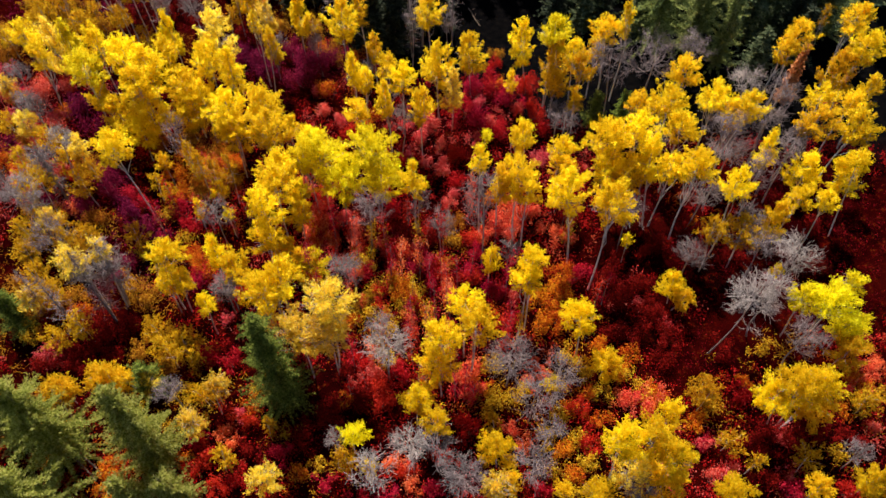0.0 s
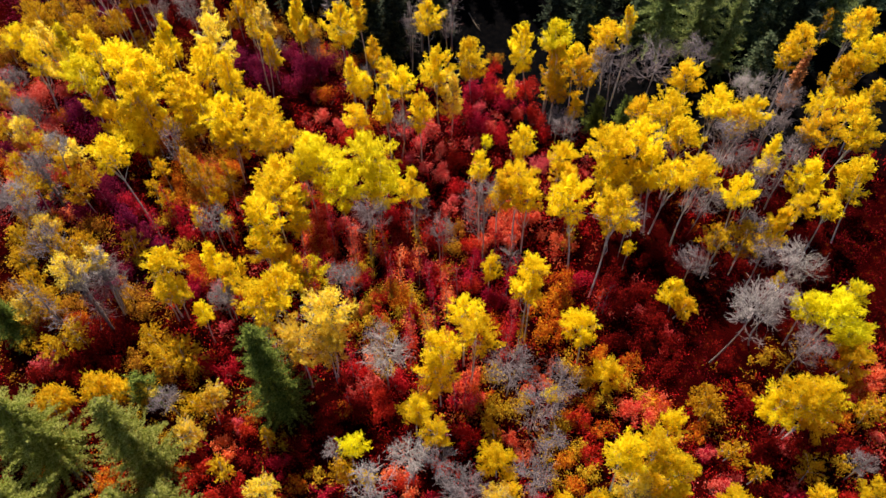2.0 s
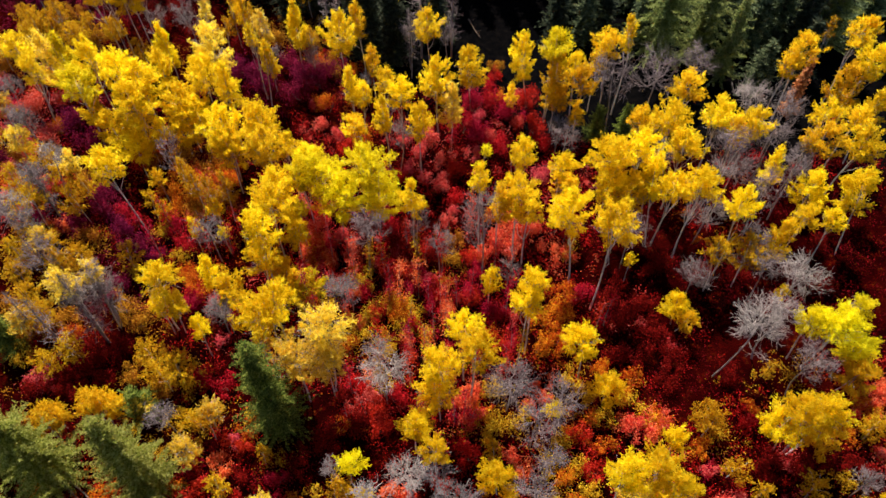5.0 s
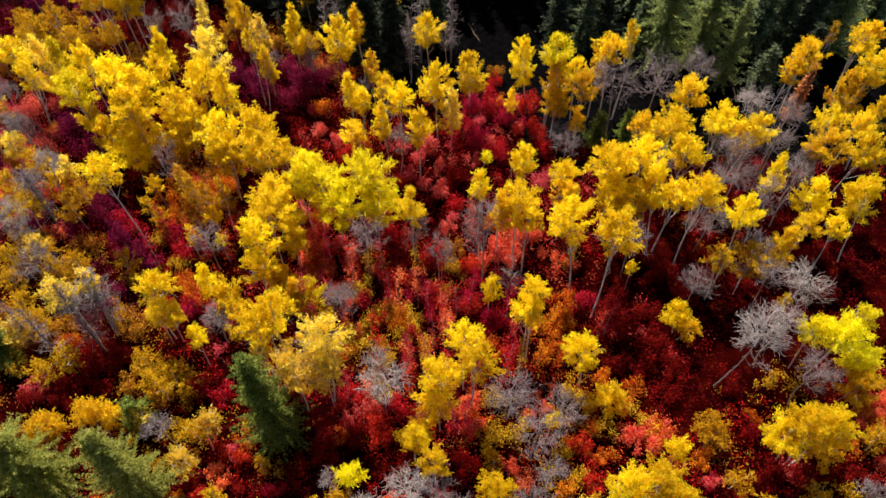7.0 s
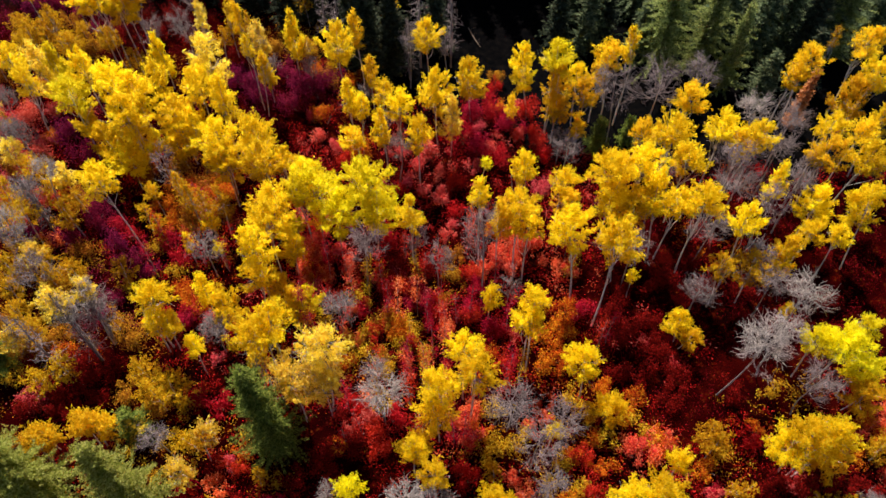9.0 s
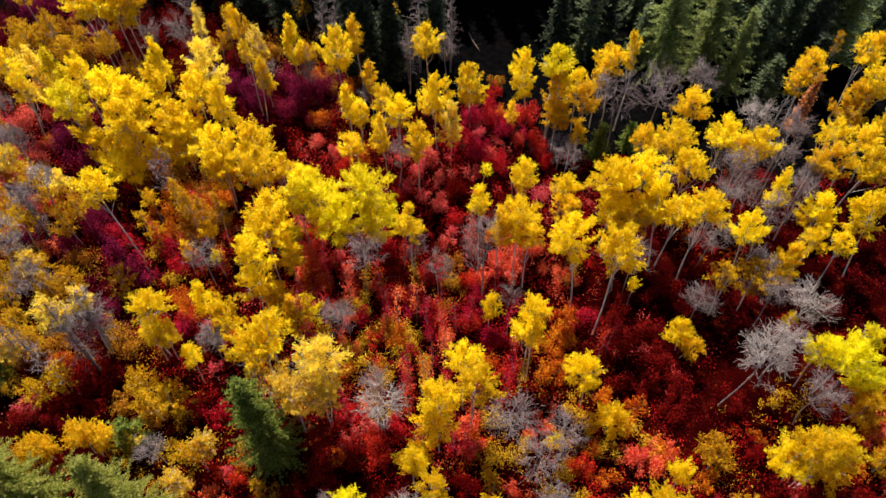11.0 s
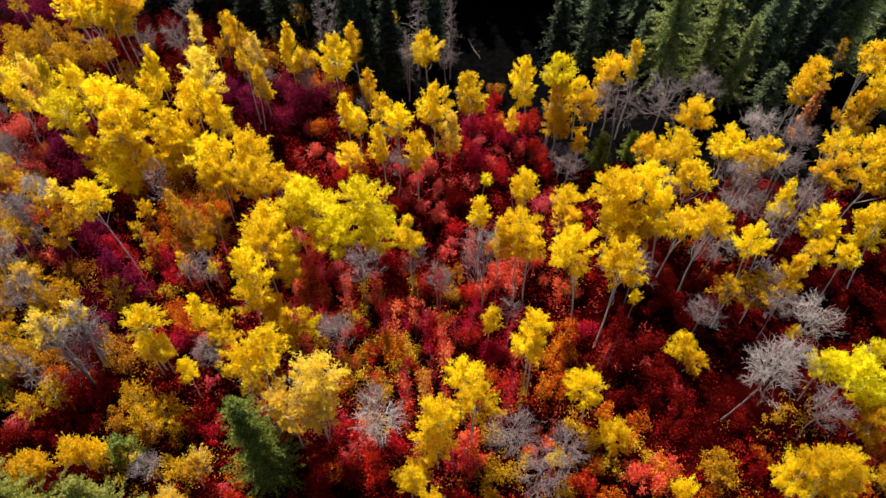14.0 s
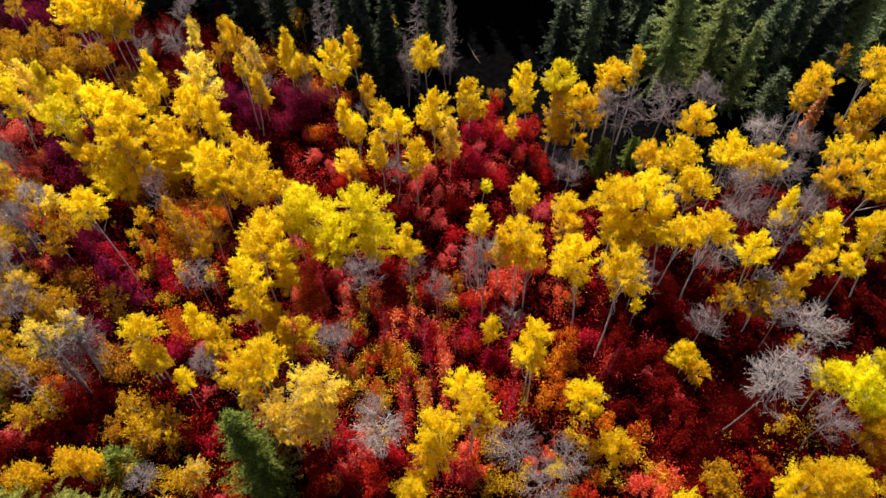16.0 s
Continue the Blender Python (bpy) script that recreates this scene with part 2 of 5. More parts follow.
def crown_points(rng, R, Hh, per_m2):
    """Leaf places, outward ways and plume tips of a crown: many plumes of short sprigs that sweep out and up from the trunk."""
    area = 4 * math.pi * (R * R + 2 * R * Hh) / 3
    total = max(300, int(per_m2 * area))
    slim = min(1.0, max(0.0, Hh / R - 1.1))
    k = int(16 + 11 * R)
    each = 5
    per = max(4, total // (k * each))
    az = np.arange(k) * 2.4 + rng.normal(size=k) * 0.35
    u = rng.permutation(np.linspace(-0.85, 1.0, k))
    ze = u * Hh
    zs = np.maximum(ze - rng.uniform(0.4, 0.9, k) * Hh * (0.75 + 0.2 * slim), -1.05 * Hh)
    lean = rng.uniform(0.8, 1.2, 3)
    round_ = np.sqrt(np.maximum(0.02, 1 - (np.maximum(u + 0.12, -0.45) / 1.1) ** 2)) * (1 - 0.38 * slim * np.maximum(0, u + 0.2))
    wide = 1 + 0.2 * np.sin(az + lean[0] * 9) + 0.14 * np.sin(2 * az + lean[1] * 9)
    re = R * round_ * wide * rng.uniform(0.66, 1.14, k)
    t = rng.uniform(0.12, 1.0, (k, per)) ** 0.72
    rad = re[:, None] * t ** 0.8
    z = zs[:, None] + (ze - zs)[:, None] * t ** 1.5
    mid = np.stack([np.cos(az)[:, None] * rad, np.sin(az)[:, None] * rad, z], -1)
    sigma = (R * (0.13 - 0.11 * t) + 0.045)[..., None]
    mid = mid + rng.normal(size=mid.shape) * sigma * np.array([1, 1, 0.85])
    out = unit(mid / np.array([R, R, Hh]) + np.array([0, 0, 0.25]))
    sprig = unit(out + rng.normal(size=out.shape) * 0.55 + np.array([0, 0, 0.3]))
    step = rng.uniform(-0.18, 0.36, (k, per, each, 1))
    pos = mid[:, :, None] + rng.normal(size=(k, per, each, 3)) * 0.065 + sprig[:, :, None] * step
    out = np.broadcast_to(out[:, :, None], pos.shape)
    way = np.broadcast_to(sprig[:, :, None], pos.shape) + rng.normal(size=pos.shape) * 0.35
    tips = np.stack([np.cos(az) * re * 0.9, np.sin(az) * re * 0.9, ze], -1)
    return pos.reshape(-1, 3), out.reshape(-1, 3), way.reshape(-1, 3), tips


def aspen(x, y, lx, ly, h, R, Hh, colour):
    rng = np.random.default_rng(next(seeds))
    young = h < 6
    tree = new("aspen_sapling" if young else "aspen")
    tree.location = (x, y, 0)
    tagged(tree, habit(math.hypot(lx, ly), h, R, Hh) + " " + ASPEN_LABEL[colour], "tree", "aspens")
    top = np.array([lx * 1.1, ly * 1.1, h + 0.62 * Hh])
    r0 = 0.03 + 0.0056 * h
    trunk = bend(rng, (0, 0, -0.4), top, r0, 0.03, 8, 0.012)
    part("trunk", mesh_of("trunk", *tubes([trunk], 7), ASPEN_BARK, True), tree, "" if young else "pale aspen trunk with dark scars")
    thin = {"P": 0.8, "B": 0.48}.get(colour, 1.0)
    pos, out, sprigs, mid = crown_points(rng, R, Hh, 120 * thin)
    c = np.array([lx, ly, h])
    for m in mid[rng.permutation(len(mid))[:3 if young else 7]]:
        u = rng.uniform(0.5, 0.78)
        a = np.array([p for p, _ in trunk])[int(u * 7)]
        path = bend(rng, a, c + m * 0.95, r0 * 0.34, 0.012, 5, 0.06)
        part("limb", mesh_of("limb", *tubes([path], 4), ASPEN_BARK, True), tree)
    if colour == "P":
        sprays = []
        for k in range(70):
            a = mid[rng.integers(len(mid))] * rng.uniform(0.2, 0.7)
            b = a + unit(a + rng.normal(size=3) * R * 0.4) * R * rng.uniform(0.3, 0.7)
            sprays.append(bend(rng, c + a, c + b, 0.022, 0.012, 4, 0.08))
        tagged(part("twig_spray", mesh_of("twig_spray", *tubes(sprays, 3), PALE_BARK), tree), kind="stuff")
    if not young:
        m = 14
        ring = rng.uniform(0, 6.28, m)
        a = c + np.column_stack([0 * ring, 0 * ring, rng.uniform(-1.15, -0.5, m) * Hh])
        a[:, :2] -= c[:2] * 0.12
        way = np.column_stack([np.cos(ring), np.sin(ring), rng.uniform(-0.1, 0.6, m)])
        b = a + way * R * rng.uniform(0.45, 0.95, (m, 1))
        fork = many(rng, a, b, 0.02, 0.011, 4, 3, 0.12)
        q = fork[2][:, [1, 2, 3]].reshape(-1, 3)
        tine = many(rng, q, q + unit(way.repeat(3, 0) + rng.normal(size=q.shape) * 0.6) * R * rng.uniform(0.15, 0.35, (3 * m, 1)), 0.012, 0.008, 2, 3)
        tagged(part("twig_spray", mesh_of("twig_spray", *joined(fork, tine), PALE_BARK), tree, "bare grey twigs below the crown"), kind="stuff")
    n = unit(out * 0.7 + rng.normal(size=out.shape) * 0.8 + np.array([0, 0, 0.35]))
    part("crown", mesh_of("crown", *leaves(rng, pos + c, n, 0.1, sprigs), LEAF[colour]), tree)


def bare_tree(x, y, lx, ly, h, R, Hh, tone):
    """A trunk seen through a fan of arching limbs, each with its own spray of twigs."""
    rng = np.random.default_rng(next(seeds))
    tree = new("bare_tree")
    tree.location = (x, y, 0)
    pale = tone == "w"
    bark = PALE_BARK if pale else GREY_BARK
    tagged(tree, habit(math.hypot(lx, ly), h, R, Hh) + (" leafless tree with bleached white twisting branches" if pale else " leafless grey tree with fine bare branches"), "tree", "bare trees")
    c = np.array([lx, ly, h])
    r0 = 0.035 + 0.006 * h
    trunk = bend(rng, (0, 0, -0.4), c + np.array([0, 0, 0.75 * Hh]), r0, 0.025, 10, 0.018)
    part("trunk", mesh_of("trunk", *tubes([trunk], 6), bark if pale else PALE_BARK, True), tree)
    pts = np.array([p for p, _ in trunk])
    foot = max(0.3, 1 - 1.75 * Hh / (h + 0.75 * Hh))
    for k in range(int(13 + 4.5 * R)):
        u = foot + (0.97 - foot) * rng.uniform() ** 0.9
        a = pts[min(9, int(u * 9.9))]
        az = k * 2.4 + rng.normal() * 0.3
        rise = (u - foot) / (1 - foot)
        tip = c + np.array([math.cos(az) * R * (1.02 - 0.55 * rise), math.sin(az) * R * (1.02 - 0.55 * rise),
                            Hh * (-0.45 + 1.35 * rise)]) * rng.uniform(0.75, 1.1)
        path = bend(rng, a, tip, r0 * 0.28, 0.014, 8, 0.08 if not pale else 0.14)
        span = np.linalg.norm(tip - a)
        path = [(p - np.array([0, 0, 0.16 * span * math.sin(math.pi * i / 7)]), r) for i, (p, r) in enumerate(path)]
        limb = part("limb", mesh_of("limb", *tubes([path], 4), bark, True), tree)
        starts = np.array([p for p, _ in path])[[2, 3, 4, 5, 5, 6, 6, 7, 7]]
        way = unit(tip - a)
        n = len(starts)
        ends = starts + unit(way * 0.8 + rng.normal(size=(n, 3)) * 0.55 + np.array([0, 0, 0.35])) * R * rng.uniform(0.22, 0.52, (n, 1))
        first = many(rng, starts, ends, 0.022 if pale else 0.018, 0.01, 4, 3, 0.24)
        s2 = first[2][:, [1, 2, 3]].reshape(-1, 3)
        w2 = unit(ends - starts).repeat(3, 0)
        e2 = s2 + unit(w2 + rng.normal(size=s2.shape) * 0.6 + np.array([0, 0, 0.15])) * R * rng.uniform(0.12, 0.34, (len(s2), 1))
        second = many(rng, s2, e2, 0.014 if pale else 0.012, 0.007, 2, 3, 0.2)
        tagged(part("twig_spray", mesh_of("twig_spray", *joined(first, second), bark), limb), kind="stuff")


def spruce(x, y, R, h, tone):
    rng = np.random.default_rng(next(seeds))
    tree = new("spruce")
    tree.location = (x, y, 0)
    tagged(tree, {"y": "sunlit yellow-green spruce with dense drooping boughs", "g": "dark green spruce with dense drooping boughs",
                  "s": "sage-green spruce with long drooping boughs at the wood edge", "b": "dusky blue-green spruce in the dense wood",
                  "o": "dying narrow spruce with rust-orange needles",
                  "d": "blue-grey spruce at the wood edge, needles coloured for shade"}[tone], "tree", "spruces")
    part("trunk", mesh_of("trunk", *tubes([bend(rng, (0, 0, -0.4), (0, 0, h), 0.05 + 0.012 * h, 0.02, 6, 0.004)], 6), BROWN_BARK, True), tree)
    pos, nor, along, size = [], [], [], []
    up = np.array([0, 0, 1.0])
    fine = tone in "ygs"
    gap = {"d": 0.28, "y": 0.12, "s": 0.13, "b": 0.16, "o": 0.13, "g": 0.12}[tone]
    width = {"d": 0.95, "y": 0.56, "s": 0.58, "b": 0.68, "o": 0.6, "g": 0.5}[tone]
    z = 0.06 * h
    while z < h - 0.15:
        u = z / h
        reach = R * (1 - u) ** {"d": 0.8, "o": 0.8, "g": 0.5}.get(tone, 0.6) * (0.9 if u > 0.15 else 0.75)
        count = int(7 + 5 * (1 - u))
        turn = rng.uniform(0, 6.28)
        for b in range(count):
            a = turn + b * 6.283 / count + rng.normal() * 0.22
            L = max(0.25, reach * rng.uniform(0.42, 1.25) * (1 + 0.22 * math.sin(3 * a + 1.7 * z)))
            rise = 0.4 * u - 0.2 + rng.normal() * 0.1
            way = np.array([math.cos(a), math.sin(a), 0])
            side = np.array([-math.sin(a), math.cos(a), 0])
            n = max(2, int(L / gap))
            s = (np.arange(n) + 0.6) / n
            sag = -0.3 * s * s + 0.2 * s ** 4
            p = way * (L * s)[:, None] + up * (z + L * (s * rise + sag) + rng.normal(size=n) * 0.08)[:, None]
            p = p + side * (rng.normal(size=n) * 0.05)[:, None]
            w = (0.36 * (1.25 - s) + 0.16) * width
            for e in (-1, 1) + ((-1, 1, 0) if fine else ()):
                d = unit(way * 0.75 + side * (e * rng.uniform(0.3, 1.2, n))[:, None] + up * (0.12 + rng.normal(size=n) * 0.4)[:, None])
                pos.append(p + d * w[:, None] * rng.uniform(0.4, 1.3, (n, 1)))
                along.append(d)
                size.append(w * (0.62 if fine else 1.0))
                nor.append(unit(up * 0.7 + way * 0.2 + rng.normal(size=(n, 3)) * 0.7))
        z += (0.30 + 0.22 * (1 - u)) * rng.uniform(0.85, 1.15) * (1.7 if y > 96 else 1.3 if tone in "ysb" else 1)
    pos, nor, along, size = (np.concatenate(q) for q in (pos, nor, along, size))
    b = unit(np.cross(nor, along))
    s = size[:, None]
    v = np.stack([pos + along * s, pos - along * s * 0.7 + b * s * 0.42, pos - along * s * 0.7 - b * s * 0.42], 1).reshape(-1, 3)
    part("crown", mesh_of("crown", v, np.arange(len(v)).reshape(-1, 3), NEEDLE[tone]), tree)


def dead_spruce(x, y, R, h):
    rng = np.random.default_rng(next(seeds))
    tree = new("dead_spruce")
    tree.location = (x, y, 0)
    tagged(tree, "dead grey spruce with bare drooping branches", "tree", "dead spruces")
    part("trunk", mesh_of("trunk", *tubes([bend(rng, (0, 0, -0.4), (0, 0, h), 0.045 + 0.007 * h, 0.025, 7, 0.006)], 6), GREY_BARK, True), tree)
    twigs = []
    z = 0.2 * h
    while z < h - 0.2:
        a, L = rng.uniform(0, 6.28), R * (1 - z / h) ** 0.7 * rng.uniform(0.6, 1.2)
        tip = np.array([math.cos(a) * L, math.sin(a) * L, z - 0.3 * L])
        limb = bend(rng, (0, 0, z), tip, 0.03, 0.014, 4, 0.05)
        twigs.append(limb)
        for k in range(4):
            s = limb[rng.integers(1, 4)][0]
            twigs.append(bend(rng, s, s + unit(rng.normal(size=3) + tip * 0.3 - np.array([0, 0, 0.6])) * 0.5, 0.015, 0.01, 3, 0.06))
        z += 0.12
    tagged(part("twig_spray", mesh_of("twig_spray", *tubes(twigs, 3), GREY_BARK), tree), kind="stuff")


def fallen_log(x0, y0, x1, y1, r):
    rng = np.random.default_rng(next(seeds))
    log = new("fallen_log")
    log.location = (x0, y0, 0)
    tagged(log, "fallen dark brown dead trunk with broken branch stubs", "log", "fallen logs")
    end = np.array([x1 - x0, y1 - y0, 0.5])
    path = bend(rng, (0, 0, r), end, r, r * 0.4, 7, 0.02)
    part("trunk", mesh_of("trunk", *tubes([path], 7), BROWN_BARK, True), log)
    for p, _ in path[1:6]:
        stub = bend(rng, p, p + unit(rng.normal(size=3) + end * 0.2 + np.array([0, 0, 0.8])) * rng.uniform(0.5, 1.1), r * 0.35, 0.015, 4, 0.1)
        part("branch", mesh_of("branch", *tubes([stub], 4), BROWN_BARK, True), log)


def pole_sapling(x, y, h, colour):
    """A thin upright stem with a sparse column of leaves."""
    rng = np.random.default_rng(next(seeds))
    tree = new("pole_sapling")
    tree.location = (x, y, 0)
    tagged(tree, {"G": "thin upright sapling with sparse ochre leaves", "C": "thin upright sapling with coral-orange leaves",
                  "R": "thin upright sapling with crimson leaves", "O": "thin upright sapling with rusty orange leaves"}[colour], "sapling", "pole saplings")
    stem = bend(rng, (0, 0, -0.3), (rng.normal() * 0.2, rng.normal() * 0.2, h), 0.05, 0.015, 6, 0.012)
    part("trunk", mesh_of("trunk", *tubes([stem], 5), GREY_BARK, True), tree)
    m = 16
    a = np.array([p for p, _ in stem])[rng.integers(1, 6, m)]
    ring = rng.uniform(0, 6.28, m)
    b = a + np.column_stack([np.cos(ring), np.sin(ring), rng.uniform(0.3, 1.4, m)]) * rng.uniform(0.25, 0.6, (m, 1))
    twigs = many(rng, a, b, 0.014, 0.008, 3, 3)
    tagged(part("twig_spray", mesh_of("twig_spray", *twigs[:2], GREY_BARK), tree), kind="stuff")
    n = int(75 * h)
    pos = twigs[2][rng.integers(0, m, n), rng.integers(1, 3, n)] + rng.normal(size=(n, 3)) * np.array([0.2, 0.2, 0.45])
    nor = unit(rng.normal(size=(n, 3)) + np.array([0, 0, 0.5]))
    part("crown", mesh_of("crown", *leaves(rng, pos, nor, 0.078), BUSH[colour]), tree)


SHRUB_LABEL = {
    "R": "low shrub with deep crimson autumn leaves", "K": "low shrub with rosy pink-red autumn leaves",
    "C": "low shrub with sunlit coral-orange leaves", "O": "low shrub with rusty orange autumn leaves",
    "G": "low sparse shrub with scattered ochre-yellow leaves",
    "D": "low shrub with very dark wine-red leaves",
    "M": "low shrub with purple-red autumn leaves", "B": "low shrub with brown and ochre leaves",
}
SHRUBS = []


THICKET = {}


def shrub(x, y, r, colour):
    """A shrub of its own; the dark and the sparse ones, which nobody could tell apart, join a thicket."""
    rng = np.random.default_rng(next(seeds))
    SHRUBS.append((x, y, colour))
    tall = min(3.2, r * rng.uniform(1.2, 2.0))
    n = int((84 if colour == "G" else 150) * 2 * math.pi * r * r)
    k = 9
    cx = rng.normal(size=(k, 2)) * r * 0.45
    cz = rng.uniform(0.45, 0.8, k) * tall
    pick = rng.integers(0, k, n)
    d = unit(rng.normal(size=(n, 3)) + np.array([0, 0, 0.3]))
    rr = r * rng.uniform(0.3, 0.55, k)
    pos = np.column_stack([cx[pick], cz[pick]]) + d * rr[pick][:, None] * rng.uniform(0.3, 1.2, (n, 1)) * np.array([1, 1, 1.8])
    pos[:, 2] = np.maximum(pos[:, 2], 0.05)
    nor = unit(d + rng.normal(size=d.shape) * 0.8 + np.array([0, 0, 0.3]))
    stems = [bend(rng, (0, 0, -0.2), (math.cos(a) * r * 0.6, math.sin(a) * r * 0.6, tall * 0.75), 0.03, 0.012, 4, 0.08)
             for a in rng.uniform(0, 6.28, 3)]
    if colour in "DG":
        THICKET.setdefault(colour, []).append((pos + np.array([x, y, 0]), nor))
        return
    bush = new("shrub")
    bush.location = (x, y, 0)
    size = "large " if r > 1.35 else "small " if r < 0.95 else ""
    tagged(bush, size + SHRUB_LABEL[colour], "shrub", "shrubs")
    for stem in stems:
        part("stem", mesh_of("stem", *tubes([stem], 4), BROWN_BARK), bush)
    part("foliage", mesh_of("foliage", *leaves(rng, pos, nor, 0.078), BUSH[colour]), bush)


def thickets():
    rng = np.random.default_rng(3)
    for colour, clumps in THICKET.items():
        pos, nor = (np.concatenate(q) for q in zip(*clumps))
        ob = new("thicket", mesh_of("thicket", *leaves(rng, pos, nor, 0.078), BUSH[colour]))
        tagged(ob, "dense thicket of " + SHRUB_LABEL[colour].split("with ")[1], "undergrowth", kind="stuff")


aspen(-45.96, 69.85, -0.39, 0.22, 6.5, 1.78, 3.81, "P")
aspen(-44.68, 69.62, 0.39, 0.15, 6.5, 1.65, 3.41, "L")
aspen(-47.78, 67.73, -0.11, 0.29, 9.5, 1.70, 1.53, "Y")
aspen(-45.41, 64.04, 0.43, 0.48, 9.5, 1.48, 1.48, "Y")
aspen(-39.34, 66.71, 0.22, -0.32, 9.5, 1.80, 2.43, "Y")
aspen(-39.65, 61.67, 0.46, 0.49, 9.5, 1.98, 1.78, "L")
aspen(-34.69, 62.17, 0.12, 0.29, 11.0, 2.41, 2.17, "Y")
aspen(-32.73, 63.17, 0.12, -0.47, 9.5, 1.99, 1.99, "Y")
aspen(-32.62, 59.13, -0.15, 0.08, 9.5, 2.39, 2.15, "Y")
aspen(-36.21, 59.84, -0.26, -0.21, 5.0, 2.27, 2.27, "Y")
aspen(-39.02, 62.31, -0.08, -0.03, 5.0, 1.46, 1.46, "Y")
aspen(-32.53, 60.31, -0.04, -0.32, 5.5, 2.27, 2.90, "Y")
aspen(-33.30, 56.69, -0.08, 0.45, 4.6, 2.00, 1.80, "Y")
aspen(-33.56, 73.59, -0.42, 0.41, 5.0, 1.33, 3.18, "Y")
aspen(-33.45, 69.23, 0.18, 0.45, 5.5, 1.54, 2.49, "Y")
aspen(-25.76, 68.12, -0.22, -0.31, 9.9, 2.06, 2.69, "P")
aspen(-26.46, 63.92, 0.29, -0.32, 9.5, 2.24, 2.01, "Y")
aspen(-23.43, 61.54, 0.32, 0.27, 9.5, 1.39, 2.74, "Y")
aspen(-28.09, 60.80, -0.39, 0.21, 8.0, 1.99, 1.99, "Y")
aspen(-26.63, 59.88, -0.20, 0.47, 6.5, 2.49, 2.24, "Y")
aspen(-28.93, 60.17, -0.15, -0.26, 4.2, 1.81, 1.63, "Y")
aspen(-22.71, 56.25, 0.16, -0.35, 9.5, 2.21, 1.99, "Y")
aspen(-22.21, 54.44, 0.39, -0.23, 8.0, 2.22, 2.00, "Y")
aspen(-18.64, 56.31, -0.34, 0.08, 9.5, 2.22, 2.00, "Y")
aspen(-17.86, 52.49, -0.11, 0.28, 9.5, 2.16, 1.94, "Y")
aspen(-15.09, 52.58, -0.43, 0.19, 9.5, 1.29, 1.29, "Y")
aspen(-42.20, 78.74, -0.74, -0.32, 11.0, 1.70, 1.90, "O")
aspen(-40.26, 77.92, -0.56, -0.28, 10.5, 1.90, 1.90, "Y")
aspen(-36.80, 77.30, -0.93, -0.08, 10.5, 2.10, 2.40, "Y")
aspen(-36.51, 78.11, 0.01, 0.24, 11.5, 1.80, 1.90, "O")
aspen(-38.96, 78.92, -0.16, -0.22, 12.0, 2.00, 2.00, "Y")
aspen(-28.07, 75.61, -0.19, -0.09, 9.5, 0.71, 1.70, "P")
aspen(-48.62, 79.02, 0.09, 0.49, 6.0, 1.23, 1.91, "B")
aspen(-51.92, 79.23, 0.20, -0.39, 5.0, 1.78, 1.60, "B")
aspen(-40.64, 77.30, -0.11, 0.19, 5.0, 1.22, 1.22, "B")
aspen(-45.67, 76.61, -0.33, -0.23, 5.0, 1.48, 1.33, "B")
aspen(-24.78, 79.17, -0.29, -0.48, 7.0, 0.94, 2.26, "O")
aspen(-24.16, 78.85, 0.30, -0.47, 6.0, 0.81, 1.95, "B")
aspen(-21.67, 69.80, -0.26, 0.19, 9.5, 0.62, 1.48, "Y")
aspen(-20.68, 71.26, -0.05, 0.46, 9.5, 1.13, 2.02, "P")
aspen(-21.07, 68.73, 1.01, -0.06, 7.4, 1.00, 2.40, "Y")
aspen(-17.84, 75.18, 0.77, -2.48, 9.0, 1.33, 3.16, "Y")
aspen(-15.83, 73.54, 0.03, -0.30, 7.0, 0.91, 1.24, "B")
aspen(-30.90, 48.16, -1.37, 1.14, 10.6, 1.86, 1.67, "Y")
aspen(-45.09, 52.14, 0.46, 0.15, 5.0, 1.36, 2.19, "B")
aspen(-40.13, 53.10, -0.32, 0.22, 4.0, 1.38, 1.69, "B")
aspen(-43.89, 49.17, 0.01, 0.48, 4.0, 1.40, 1.26, "B")
aspen(-37.84, 50.27, -0.30, -0.16, 4.0, 1.35, 1.65, "B")
aspen(-29.89, 52.97, -0.46, 0.35, 4.0, 0.86, 0.86, "O")
aspen(-29.15, 49.79, 0.03, -0.07, 3.0, 1.02, 0.92, "B")
aspen(-30.90, 51.06, 0.07, 0.39, 3.0, 0.92, 0.83, "B")
aspen(-31.48, 44.06, 0.20, 0.17, 3.0, 1.19, 1.07, "B")
aspen(-41.42, 45.65, -0.28, 0.27, 4.0, 1.36, 1.22, "B")
aspen(-38.44, 44.88, -0.49, -0.06, 4.0, 1.18, 1.06, "B")
aspen(-36.09, 44.22, -0.11, -0.33, 3.0, 1.51, 1.36, "B")
aspen(-41.89, 42.03, 0.30, -0.14, 3.0, 1.32, 1.32, "B")
aspen(-39.82, 38.95, 0.32, 0.07, 3.0, 1.55, 1.40, "B")
aspen(-32.31, 35.90, -0.47, 0.43, 9.5, 1.39, 1.25, "P")
aspen(-31.28, 37.24, 0.08, 0.96, 8.4, 1.15, 1.04, "P")
aspen(-25.17, 46.49, 0.08, 0.13, 4.0, 0.55, 1.31, "Y")
aspen(-22.07, 46.17, 0.03, -0.25, 4.0, 0.65, 0.59, "L")
aspen(-25.58, 37.05, 1.28, -0.67, 10.3, 1.65, 1.49, "Y")
aspen(-24.86, 36.75, 1.68, -1.74, 8.0, 1.31, 1.18, "Y")
